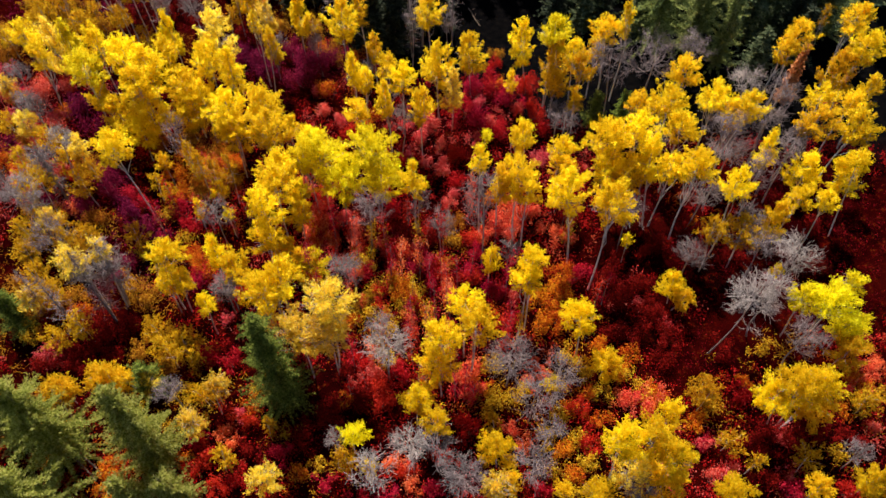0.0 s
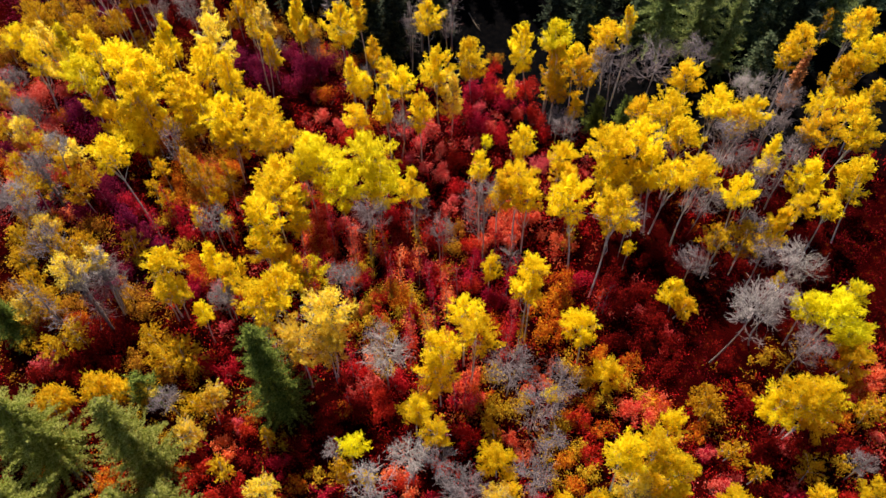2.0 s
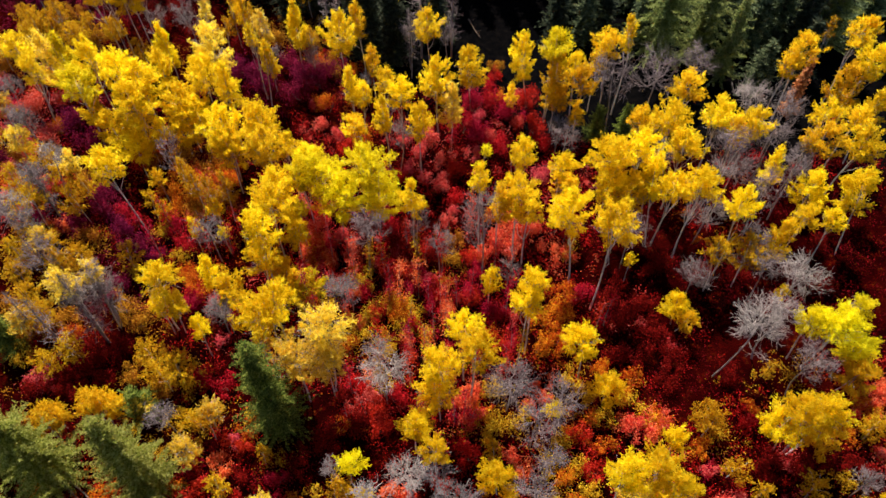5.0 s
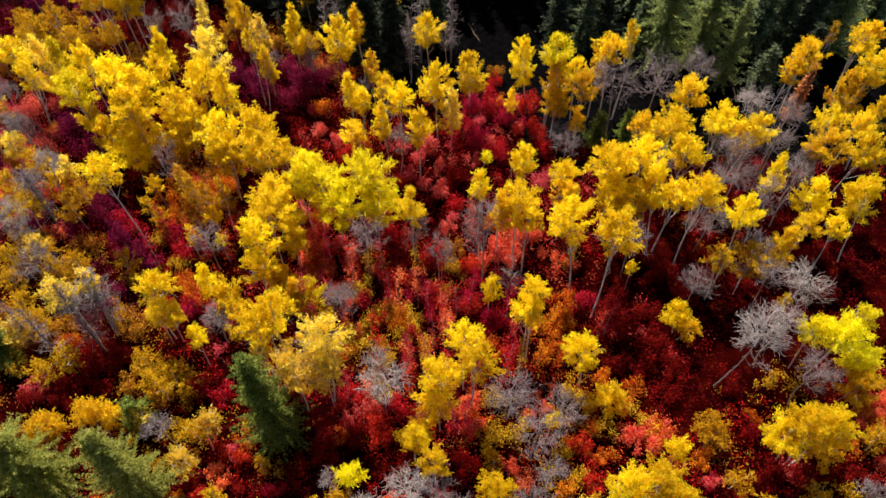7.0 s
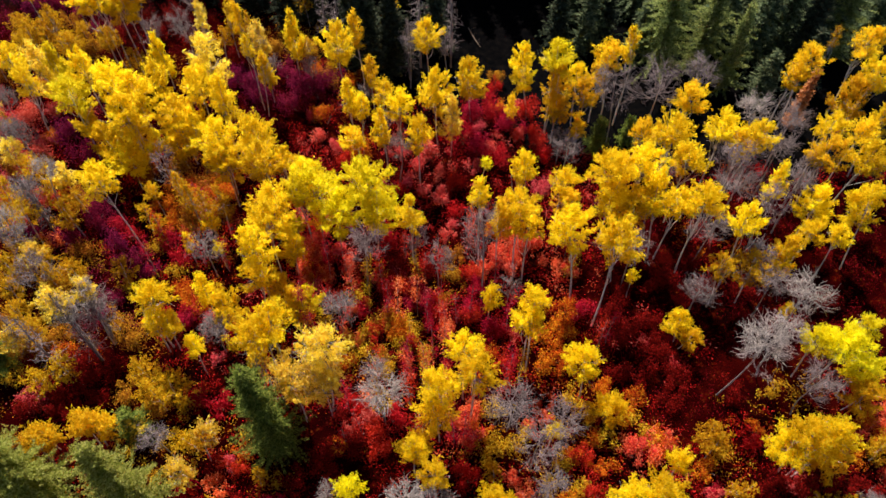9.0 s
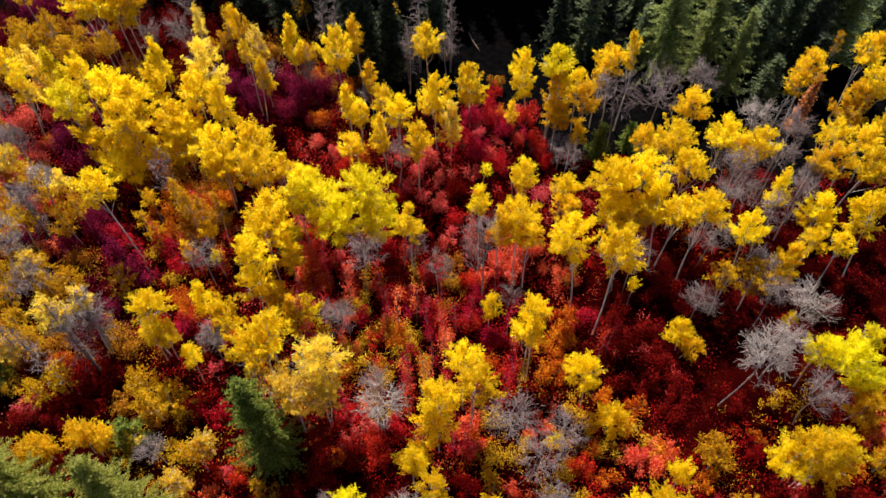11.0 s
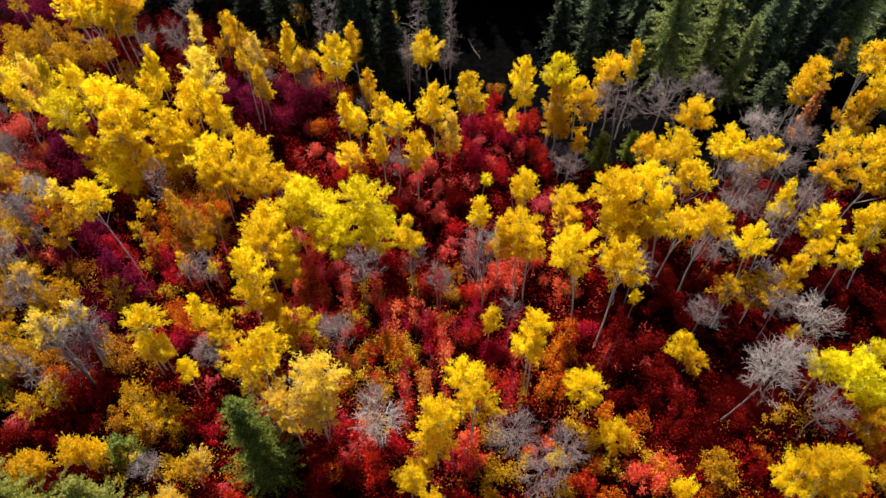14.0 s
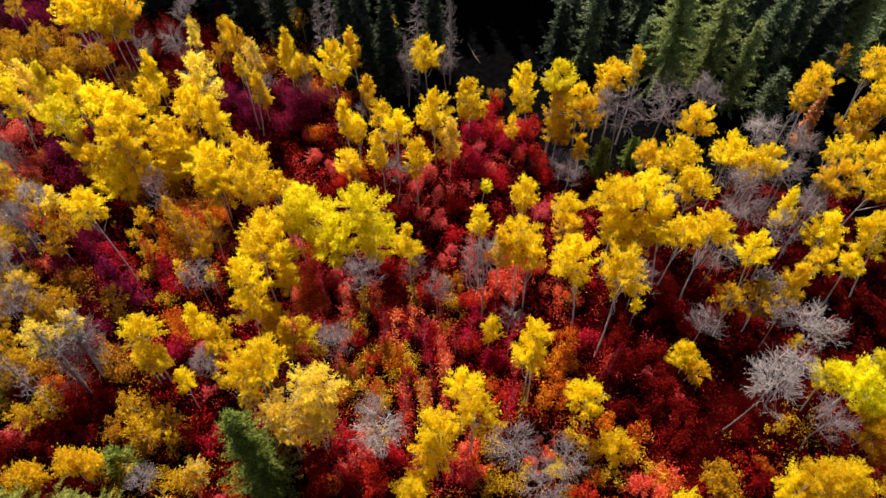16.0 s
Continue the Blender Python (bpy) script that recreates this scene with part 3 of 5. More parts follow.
aspen(-21.78, 39.77, -0.12, 0.46, 5.5, 1.01, 2.17, "Y")
aspen(-19.76, 38.23, 0.09, 0.04, 5.5, 1.69, 1.52, "Y")
aspen(-15.53, 47.52, -0.23, 0.28, 9.5, 1.65, 1.49, "Y")
aspen(-16.06, 44.95, -0.15, 0.45, 9.5, 2.12, 1.91, "Y")
aspen(-16.62, 41.71, 0.20, -0.33, 10.5, 1.73, 2.00, "Y")
aspen(-14.38, 44.55, 0.24, 0.18, 6.5, 1.35, 2.36, "Y")
aspen(-17.13, 40.89, 0.29, 0.40, 6.0, 1.53, 1.37, "Y")
aspen(-13.32, 48.39, -0.45, 0.46, 9.5, 1.25, 1.78, "L")
aspen(-15.38, 41.67, 0.07, 0.09, 3.2, 1.37, 1.92, "O")
aspen(-13.89, 39.65, 0.36, -0.32, 4.0, 1.43, 2.86, "O")
aspen(-13.83, 33.84, 0.23, -0.40, 11.5, 1.67, 1.50, "Y")
aspen(-15.56, 32.86, 0.31, -0.40, 10.5, 1.67, 1.51, "Y")
aspen(-12.17, 73.38, 0.52, -2.55, 9.4, 1.87, 2.51, "Y")
aspen(-9.68, 73.66, -0.48, 0.08, 9.0, 1.02, 2.45, "O")
aspen(-1.56, 75.56, -0.19, -2.59, 8.8, 1.71, 1.89, "Y")
aspen(-8.25, 70.09, -0.09, -0.21, 6.0, 0.89, 2.15, "O")
aspen(-10.46, 63.25, 0.44, -0.05, 8.2, 1.01, 2.34, "Y")
aspen(-9.02, 62.37, 0.42, -0.48, 8.0, 1.06, 1.37, "Y")
aspen(-6.48, 62.61, 0.32, 0.39, 9.0, 1.18, 1.49, "Y")
aspen(-4.71, 61.31, 0.20, -0.18, 9.0, 1.45, 1.91, "Y")
aspen(-5.95, 58.45, -0.37, 0.32, 8.0, 1.04, 2.33, "Y")
aspen(-2.37, 57.50, -0.07, 0.27, 8.0, 1.37, 2.22, "Y")
aspen(-8.72, 60.46, -0.54, -2.50, 7.0, 1.39, 1.25, "O")
aspen(-0.45, 64.10, -0.24, -1.68, 9.9, 1.74, 2.62, "Y")
aspen(3.49, 67.85, -0.50, -2.55, 9.0, 1.62, 2.38, "Y")
aspen(1.08, 62.25, 0.04, -1.94, 8.0, 1.17, 2.80, "P")
aspen(10.36, 68.52, -1.50, -2.12, 9.8, 1.50, 2.78, "Y")
aspen(7.70, 66.61, 0.37, -0.29, 4.0, 0.63, 1.52, "O")
aspen(12.25, 65.96, 0.08, 0.08, 11.3, 1.76, 1.76, "L")
aspen(12.25, 65.78, 0.47, -0.23, 8.0, 1.52, 2.94, "O")
aspen(12.81, 64.04, -0.14, -0.39, 6.0, 1.59, 1.43, "O")
aspen(15.54, 67.15, -0.47, -0.18, 8.0, 1.23, 1.23, "Y")
aspen(15.59, 64.13, 0.12, 0.30, 8.0, 1.32, 1.93, "O")
aspen(18.72, 66.90, -0.46, -0.11, 11.0, 1.66, 1.50, "O")
aspen(20.64, 67.27, -0.38, -0.05, 12.0, 0.94, 2.14, "Y")
aspen(17.80, 67.76, -0.17, -0.50, 8.0, 1.35, 1.22, "B")
aspen(15.26, 61.68, -0.30, 0.33, 5.0, 0.91, 1.64, "O")
aspen(4.63, 58.51, 0.25, -0.36, 3.0, 0.54, 0.70, "L")
aspen(-12.37, 49.71, 0.04, 0.10, 9.0, 2.75, 2.47, "L")
aspen(-6.88, 49.53, -0.44, 0.10, 10.0, 2.40, 2.16, "L")
aspen(-10.38, 47.76, 0.45, 0.22, 7.2, 2.45, 2.20, "L")
aspen(-6.72, 48.57, 0.38, 0.46, 6.2, 2.17, 2.75, "L")
aspen(-13.04, 51.91, -0.30, -0.40, 9.0, 1.61, 1.45, "Y")
aspen(-13.94, 46.06, -0.21, 0.33, 7.0, 1.16, 1.16, "L")
aspen(-2.54, 45.98, -0.37, -0.53, 10.0, 1.36, 1.99, "Y")
aspen(3.86, 45.47, -0.21, 2.59, 10.0, 0.93, 1.66, "Y")
aspen(7.98, 51.44, -0.02, -0.12, 10.0, 1.38, 1.66, "Y")
aspen(7.35, 45.13, -0.36, 1.20, 10.0, 1.93, 1.73, "Y")
aspen(5.57, 45.94, 0.05, -0.14, 9.0, 1.12, 2.51, "O")
aspen(8.20, 44.80, -0.03, -0.14, 9.0, 1.41, 1.27, "Y")
aspen(12.01, 51.27, 0.11, 0.17, 8.0, 1.41, 1.27, "Y")
aspen(12.80, 49.66, -0.34, -0.08, 7.0, 1.40, 1.26, "O")
aspen(12.88, 42.52, -1.51, 0.41, 11.5, 1.93, 2.44, "Y")
aspen(4.60, 39.39, 0.04, 0.24, 5.0, 0.76, 1.78, "Y")
aspen(7.77, 34.17, 0.17, 2.59, 9.0, 1.31, 1.31, "Y")
aspen(7.73, 35.64, -0.27, -0.24, 8.0, 1.50, 1.35, "Y")
aspen(25.63, 60.87, 0.29, 0.11, 10.0, 1.72, 1.55, "O")
aspen(23.53, 55.93, -0.30, 0.27, 10.0, 1.99, 1.79, "Y")
aspen(24.03, 52.12, -0.08, 0.32, 10.0, 1.82, 1.64, "Y")
aspen(21.07, 59.22, 0.46, -0.25, 7.0, 1.63, 1.47, "O")
aspen(28.49, 56.66, -0.01, 0.11, 10.0, 1.77, 1.60, "Y")
aspen(31.08, 55.65, 0.47, -0.26, 10.0, 1.53, 1.83, "Y")
aspen(30.98, 56.26, -0.21, 0.11, 8.0, 1.58, 1.42, "O")
aspen(40.10, 66.36, -0.34, 0.17, 10.3, 1.79, 1.61, "O")
aspen(38.27, 65.44, 0.23, -0.15, 9.0, 1.08, 1.39, "O")
aspen(46.94, 74.61, -0.08, 0.23, 7.0, 0.65, 1.57, "B")
aspen(46.93, 69.09, 0.15, -0.36, 11.0, 1.81, 1.63, "O")
aspen(46.69, 64.11, -0.45, -0.47, 11.0, 1.97, 1.77, "Y")
aspen(43.74, 63.13, 0.35, -0.12, 8.2, 1.78, 2.68, "O")
aspen(39.60, 57.06, 0.05, -0.21, 10.0, 1.44, 1.30, "Y")
aspen(38.35, 54.01, 0.31, 0.17, 9.0, 1.87, 1.68, "O")
aspen(43.96, 58.47, 0.07, -0.45, 8.0, 1.49, 1.34, "O")
aspen(42.39, 54.03, 0.29, -0.47, 9.0, 1.86, 1.67, "Y")
aspen(46.23, 58.90, -0.42, 0.17, 9.0, 1.14, 1.72, "Y")
aspen(18.66, 48.62, -2.20, 1.39, 11.0, 2.17, 1.95, "Y")
aspen(19.14, 51.32, 0.18, -0.21, 11.0, 1.98, 1.79, "Y")
aspen(16.38, 49.58, 0.26, -0.49, 8.0, 1.91, 2.20, "Y")
aspen(19.06, 48.90, -0.16, -0.10, 7.5, 2.13, 1.92, "Y")
aspen(21.50, 47.42, -1.24, 0.99, 10.0, 1.45, 2.88, "Y")
aspen(14.66, 39.37, 0.63, 2.26, 11.4, 2.10, 1.89, "Y")
aspen(18.51, 42.59, -0.33, -0.06, 4.0, 0.53, 0.53, "Y")
aspen(22.09, 47.42, -0.38, -1.01, 10.7, 1.51, 1.36, "Y")
aspen(24.00, 45.63, 0.11, 0.57, 11.2, 1.79, 1.62, "Y")
aspen(27.72, 43.54, 0.04, 1.25, 10.0, 1.40, 1.92, "Y")
aspen(32.77, 50.47, -0.28, -0.23, 9.0, 1.06, 2.48, "Y")
aspen(36.71, 49.07, -0.07, -0.10, 7.3, 1.71, 2.27, "Y")
aspen(34.99, 45.25, 0.38, 0.45, 7.0, 1.25, 1.13, "Y")
aspen(37.85, 44.83, -0.24, 0.46, 7.0, 1.04, 0.94, "Y")
aspen(41.14, 45.98, -0.82, 1.88, 8.6, 1.72, 2.64, "Y")
aspen(26.29, 41.45, -0.48, 0.16, 7.0, 1.31, 1.31, "B")
aspen(29.27, 42.01, -0.49, 0.10, 6.3, 2.04, 1.84, "B")
aspen(33.99, 44.71, -0.49, 0.22, 4.6, 1.28, 2.74, "O")
aspen(22.35, 37.57, -0.33, 0.35, 3.3, 1.22, 1.50, "Y")
aspen(22.54, 36.87, 0.42, -0.46, 3.0, 1.01, 1.01, "O")
aspen(31.16, 38.25, 0.35, -0.15, 5.0, 0.50, 0.75, "Y")
aspen(-12.99, 39.67, 0.15, -0.10, 4.5, 1.50, 1.70, "L")
aspen(-9.75, 30.49, 0.32, 0.13, 11.8, 2.12, 1.90, "P")
aspen(-11.93, 29.47, -0.21, -0.06, 9.0, 2.09, 1.88, "P")
aspen(-9.63, 29.86, 0.35, -0.45, 9.0, 2.01, 1.81, "P")
aspen(2.00, 31.64, -0.22, 0.21, 10.0, 1.44, 1.30, "Y")
aspen(2.55, 29.34, 0.17, -0.07, 11.0, 1.62, 1.46, "Y")
aspen(-0.31, 28.80, 0.10, -0.43, 10.0, 1.63, 1.47, "Y")
aspen(-0.15, 27.67, -0.38, -0.04, 7.0, 1.69, 1.52, "O")
aspen(-2.43, 26.15, 0.45, -0.29, 4.0, 1.47, 1.33, "Y")
aspen(9.20, 26.99, 0.19, 0.04, 4.0, 0.61, 1.04, "Y")
aspen(12.57, 31.70, -0.48, 0.39, 7.0, 1.68, 1.52, "Y")
aspen(14.44, 29.47, 0.22, 0.22, 2.8, 1.56, 1.56, "Y")
aspen(23.17, 27.39, -0.32, -0.29, 3.0, 1.34, 1.58, "B")
aspen(32.59, 33.90, -0.26, 0.31, 6.8, 1.54, 1.39, "L")
aspen(33.82, 33.14, -0.13, -0.37, 8.5, 1.92, 1.73, "L")
aspen(36.14, 32.03, 0.21, 0.22, 5.0, 1.83, 1.64, "L")
aspen(36.19, 30.69, 0.15, -0.49, 4.0, 1.72, 1.55, "O")
aspen(35.63, 34.44, -0.04, -0.32, 9.0, 1.14, 1.14, "L")
aspen(-26.62, 33.37, -0.24, -0.21, 2.6, 1.52, 1.37, "B")
aspen(-23.70, 31.08, 0.45, 0.10, 4.0, 1.65, 1.48, "B")
aspen(-24.76, 30.61, -0.25, 0.07, 4.0, 1.28, 1.15, "B")
aspen(-21.81, 34.23, 0.01, 0.33, 5.0, 0.93, 0.84, "Y")
aspen(-15.26, 33.94, 0.38, 0.43, 8.0, 1.88, 1.69, "Y")
aspen(-15.98, 32.47, 0.27, 0.08, 6.0, 0.90, 0.90, "P")
aspen(-20.02, 26.90, 0.45, 0.13, 4.0, 1.05, 1.05, "P")
aspen(-21.14, 26.82, -0.21, -0.27, 3.0, 1.06, 0.96, "B")
aspen(-29.88, 27.39, -0.11, 0.43, 4.0, 1.15, 1.15, "O")
aspen(-33.18, 26.93, 0.39, -0.26, 4.0, 1.40, 1.26, "O")
aspen(-28.17, 28.30, -0.27, -0.12, 3.0, 0.99, 1.23, "O")
aspen(-25.90, 27.73, -0.15, 0.21, 3.0, 0.81, 0.81, "P")
aspen(-35.89, 32.06, 0.28, 0.04, 3.0, 1.31, 1.18, "B")
aspen(-25.80, 36.54, 0.26, -0.08, 6.0, 0.94, 1.19, "Y")
aspen(28.96, 24.94, -1.81, -0.13, 6.5, 1.79, 1.61, "Y")
aspen(29.45, 24.57, -1.24, 0.29, 8.5, 1.92, 1.73, "Y")
aspen(30.12, 24.73, 0.05, 0.23, 8.5, 1.48, 1.48, "Y")
aspen(29.65, 24.45, 1.27, 0.34, 5.0, 2.01, 1.81, "O")
aspen(14.18, 20.06, -1.12, -0.82, 11.0, 1.58, 2.00, "Y")
aspen(16.35, 20.23, -0.45, -0.17, 10.0, 1.70, 1.92, "Y")
aspen(17.27, 19.07, 0.11, -0.23, 9.0, 1.22, 1.83, "Y")
aspen(14.90, 19.32, 0.00, -0.49, 6.0, 1.70, 1.53, "P")
aspen(17.72, 18.69, -0.27, -0.41, 5.0, 1.88, 1.69, "O")
aspen(11.37, 16.66, 0.45, 0.35, 6.0, 1.33, 1.20, "Y")
aspen(19.60, 24.41, -0.24, 0.17, 4.0, 1.02, 1.26, "Y")
aspen(22.72, 26.04, 0.27, 0.28, 3.0, 1.14, 1.40, "B")
aspen(24.21, 22.57, -0.06, -0.22, 3.0, 1.19, 1.07, "B")
aspen(25.75, 20.53, 0.16, 0.03, 3.0, 0.63, 0.86, "B")
aspen(22.57, 17.42, 0.39, 0.38, 4.0, 1.47, 1.32, "Y")
aspen(30.23, 20.61, -0.14, 0.29, 3.0, 1.17, 1.06, "B")
aspen(30.12, 18.09, -0.26, 0.16, 4.0, 1.13, 1.01, "O")
aspen(33.81, 18.58, -0.14, -0.30, 5.0, 1.20, 1.84, "Y")
aspen(37.04, 25.97, -0.24, 0.08, 3.0, 1.24, 1.11, "B")
aspen(-7.69, 22.30, 0.41, -0.26, 5.0, 1.07, 1.07, "L")
aspen(-7.62, 20.27, -0.23, 0.07, 4.0, 1.15, 1.61, "B")
aspen(-2.24, 24.80, 0.19, 0.14, 6.0, 0.90, 1.56, "Y")
aspen(-0.52, 22.64, 0.10, 0.24, 6.0, 1.24, 1.11, "Y")
aspen(4.63, 21.11, -0.24, 0.09, 4.5, 1.60, 1.60, "Y")
aspen(4.18, 17.30, 0.03, 0.45, 5.0, 1.28, 1.15, "P")
aspen(5.58, 18.68, -0.15, -0.07, 4.0, 0.78, 1.41, "O")
aspen(4.40, 24.04, -0.26, 0.20, 3.0, 0.65, 1.57, "B")
aspen(-29.21, 27.20, 0.50, 0.18, 5.0, 1.13, 1.01, "O")
aspen(-33.07, 25.36, 0.12, 0.46, 5.0, 1.29, 1.16, "B")
aspen(-19.90, 25.93, 0.20, 0.45, 4.0, 1.04, 0.93, "B")
aspen(-21.81, 24.11, 0.48, -0.12, 3.0, 1.30, 1.17, "P")
aspen(-18.62, 20.72, 0.47, 0.33, 3.0, 0.91, 1.36, "B")
aspen(-14.41, 19.01, 0.06, -0.17, 4.0, 1.40, 1.26, "P")
aspen(-15.23, 23.67, 0.43, 0.06, 3.0, 0.56, 1.34, "B")
aspen(-5.74, 20.21, -0.35, -0.46, 4.0, 0.62, 1.23, "Y")
aspen(10.27, 17.94, -0.49, 0.18, 3.0, 0.88, 0.79, "O")
aspen(-53.31, 81.51, -0.37, -0.24, 4.0, 1.64, 1.48, "B")
aspen(-50.02, 79.72, -0.35, 0.12, 4.0, 1.77, 1.59, "B")
aspen(-49.12, 81.54, -0.23, -0.25, 5.0, 1.22, 1.22, "B")
aspen(-46.33, 77.42, -0.20, 0.26, 4.0, 1.61, 1.45, "B")
aspen(-45.79, 81.39, -0.49, -0.27, 3.0, 1.52, 1.37, "B")
aspen(-42.08, 78.83, -0.14, -0.08, 4.0, 1.48, 1.33, "B")
aspen(-26.55, 79.88, 0.10, 0.09, 6.0, 0.93, 2.24, "B")
aspen(-27.85, 78.39, 0.43, 0.36, 4.0, 1.35, 1.21, "B")
aspen(-26.06, 80.98, -0.25, 0.08, 6.0, 0.67, 1.61, "O")
aspen(-31.04, 81.68, 0.46, -0.06, 6.0, 0.67, 1.31, "P")
aspen(-5.94, 78.95, 0.02, -0.33, 9.0, 0.58, 1.39, "O")
aspen(-17.96, 86.27, -0.27, -0.17, 4.0, 1.13, 1.13, "B")
aspen(-37.25, 75.02, -0.19, -0.46, 4.0, 1.18, 1.52, "B")
aspen(-28.39, 72.65, -0.21, -0.09, 4.0, 1.55, 1.39, "Y")
aspen(-53.25, 78.55, 0.11, -0.17, 3.0, 1.63, 1.47, "B")
aspen(-54.64, 87.15, -0.26, -0.07, 5.0, 1.27, 1.14, "B")
aspen(-46.36, 57.64, 0.01, 0.29, 5.0, 1.42, 1.42, "P")
aspen(-42.89, 55.89, -0.24, -0.28, 5.0, 1.51, 1.36, "B")
aspen(-39.97, 54.95, 0.20, -0.15, 5.0, 1.27, 1.27, "P")
aspen(-42.23, 49.43, 0.21, 0.37, 5.0, 1.44, 1.30, "B")
aspen(-39.84, 44.49, 0.48, 0.01, 5.0, 1.27, 1.14, "P")
aspen(-37.24, 51.99, -0.48, 0.16, 4.0, 1.14, 1.14, "B")
aspen(-42.36, 44.08, 0.11, -0.21, 4.0, 1.07, 1.35, "B")
aspen(-37.76, 42.79, 0.23, -0.26, 4.0, 1.26, 1.14, "B")
aspen(-36.91, 36.28, -0.24, 0.32, 4.0, 1.40, 1.26, "B")
aspen(-32.92, 32.97, -0.48, -0.09, 4.0, 1.26, 1.13, "B")
aspen(-39.25, 35.74, 0.36, -0.02, 4.0, 1.19, 1.07, "P")
aspen(-25.43, 50.91, 0.00, 0.06, 6.0, 0.99, 2.02, "B")
aspen(-23.77, 50.22, 0.09, -0.30, 6.0, 0.99, 2.00, "B")
aspen(-22.50, 50.61, 0.42, -0.16, 6.0, 0.99, 2.01, "B")
aspen(-26.48, 52.24, -0.22, 0.10, 6.0, 0.89, 1.69, "B")
aspen(-23.57, 49.08, 0.25, 0.06, 4.0, 0.78, 1.07, "O")
aspen(-49.02, 59.58, -0.19, -0.33, 4.0, 1.36, 1.23, "B")
aspen(-55.21, 75.04, 0.03, -0.03, 4.0, 1.52, 1.37, "B")
aspen(-51.80, 65.76, 0.09, -0.32, 4.0, 1.17, 1.17, "P")
aspen(-51.48, 64.71, 0.07, 0.39, 3.0, 1.31, 1.17, "B")

bare_tree(-45.92, 60.16, -0.31, -0.34, 6.0, 1.47, 2.37, "g")
bare_tree(-28.21, 54.85, -0.44, 0.22, 6.0, 1.18, 2.83, "g")
bare_tree(-22.84, 45.14, 0.02, -0.10, 5.0, 1.54, 1.83, "g")
bare_tree(-40.75, 45.55, 0.10, 0.10, 6.0, 1.31, 1.18, "g")
bare_tree(-39.06, 42.40, 0.48, 0.09, 5.0, 1.82, 1.64, "g")
bare_tree(-41.97, 51.55, 0.10, 0.01, 6.0, 1.37, 1.24, "g")
bare_tree(-20.40, 36.55, 0.17, -0.35, 5.0, 1.12, 1.51, "g")
bare_tree(-3.90, 73.84, -0.06, -0.33, 8.0, 1.06, 2.54, "g")
bare_tree(0.50, 71.98, 0.05, 0.48, 8.0, 0.92, 2.21, "g")
bare_tree(-4.73, 57.51, 0.43, 0.27, 6.0, 1.44, 1.77, "g")
bare_tree(13.39, 58.44, 0.12, -0.18, 5.0, 1.46, 1.46, "g")
bare_tree(-7.55, 43.88, 0.59, 0.13, 7.0, 1.80, 1.80, "g")
bare_tree(-2.53, 45.42, 0.22, -0.73, 7.0, 1.07, 2.56, "g")
bare_tree(-9.47, 39.04, -0.35, 0.17, 4.0, 1.27, 1.55, "g")
bare_tree(-0.29, 43.64, 0.22, 0.05, 5.0, 1.41, 2.46, "g")
bare_tree(3.99, 42.34, -0.35, 2.58, 8.0, 1.80, 4.31, "g")
bare_tree(6.44, 41.62, 0.20, -0.39, 4.0, 1.18, 2.42, "g")
bare_tree(19.47, 64.38, -0.99, -0.92, 9.0, 2.31, 2.31, "g")
bare_tree(24.07, 65.11, -1.09, -2.36, 10.0, 2.40, 3.18, "g")
bare_tree(28.50, 66.48, 0.14, -0.25, 9.0, 1.87, 1.68, "g")
bare_tree(28.89, 53.07, 0.40, 0.48, 9.0, 2.03, 1.82, "g")
bare_tree(32.97, 60.21, -0.13, -0.11, 9.0, 1.90, 1.71, "w")
bare_tree(36.57, 59.29, 0.29, -0.01, 8.0, 1.79, 1.79, "g")
bare_tree(34.76, 56.05, -0.43, -0.49, 8.0, 1.97, 1.77, "g")
bare_tree(28.89, 50.72, -0.11, -0.17, 8.0, 2.22, 2.00, "g")
bare_tree(31.90, 48.09, -0.36, -0.07, 8.0, 1.74, 2.31, "g")
bare_tree(35.33, 50.73, -0.16, 0.41, 8.0, 1.56, 1.86, "g")
bare_tree(37.24, 54.25, 0.30, -0.35, 7.0, 1.04, 1.61, "g")
bare_tree(29.81, 43.06, -0.15, -0.04, 7.0, 1.37, 1.23, "g")
bare_tree(30.50, 40.32, -0.25, 0.21, 6.0, 1.67, 1.50, "g")
bare_tree(23.91, 40.24, -0.11, -0.30, 5.0, 1.57, 1.57, "g")
bare_tree(31.74, 37.51, 0.35, 0.48, 8.0, 1.98, 1.79, "w")
bare_tree(25.14, 32.06, 1.14, 0.27, 8.6, 2.24, 2.01, "w")
bare_tree(29.36, 33.84, -0.44, 0.44, 8.0, 1.63, 1.46, "w")
bare_tree(18.00, 43.45, -0.07, 0.23, 7.0, 1.59, 1.43, "g")
bare_tree(26.00, 47.01, 0.34, -0.18, 6.0, 1.87, 1.68, "g")
bare_tree(21.74, 50.97, -0.31, 0.16, 9.0, 1.32, 1.62, "g")
bare_tree(-4.94, 29.26, 0.28, -0.26, 7.0, 1.95, 1.75, "w")
bare_tree(-5.65, 31.10, 0.12, -0.07, 7.0, 1.18, 1.06, "g")
bare_tree(5.80, 28.64, -0.11, -0.40, 6.0, 2.14, 1.92, "g")
bare_tree(10.33, 27.09, -0.35, 0.37, 5.0, 1.79, 1.79, "g")
bare_tree(7.57, 25.06, 0.21, 0.17, 5.0, 1.75, 1.58, "g")
bare_tree(-20.16, 36.66, -0.02, -0.49, 5.0, 1.37, 1.63, "g")
bare_tree(31.45, 30.13, 0.08, 0.22, 6.0, 1.82, 2.07, "g")
bare_tree(-31.30, 37.57, 0.26, 0.26, 6.0, 1.96, 1.77, "g")
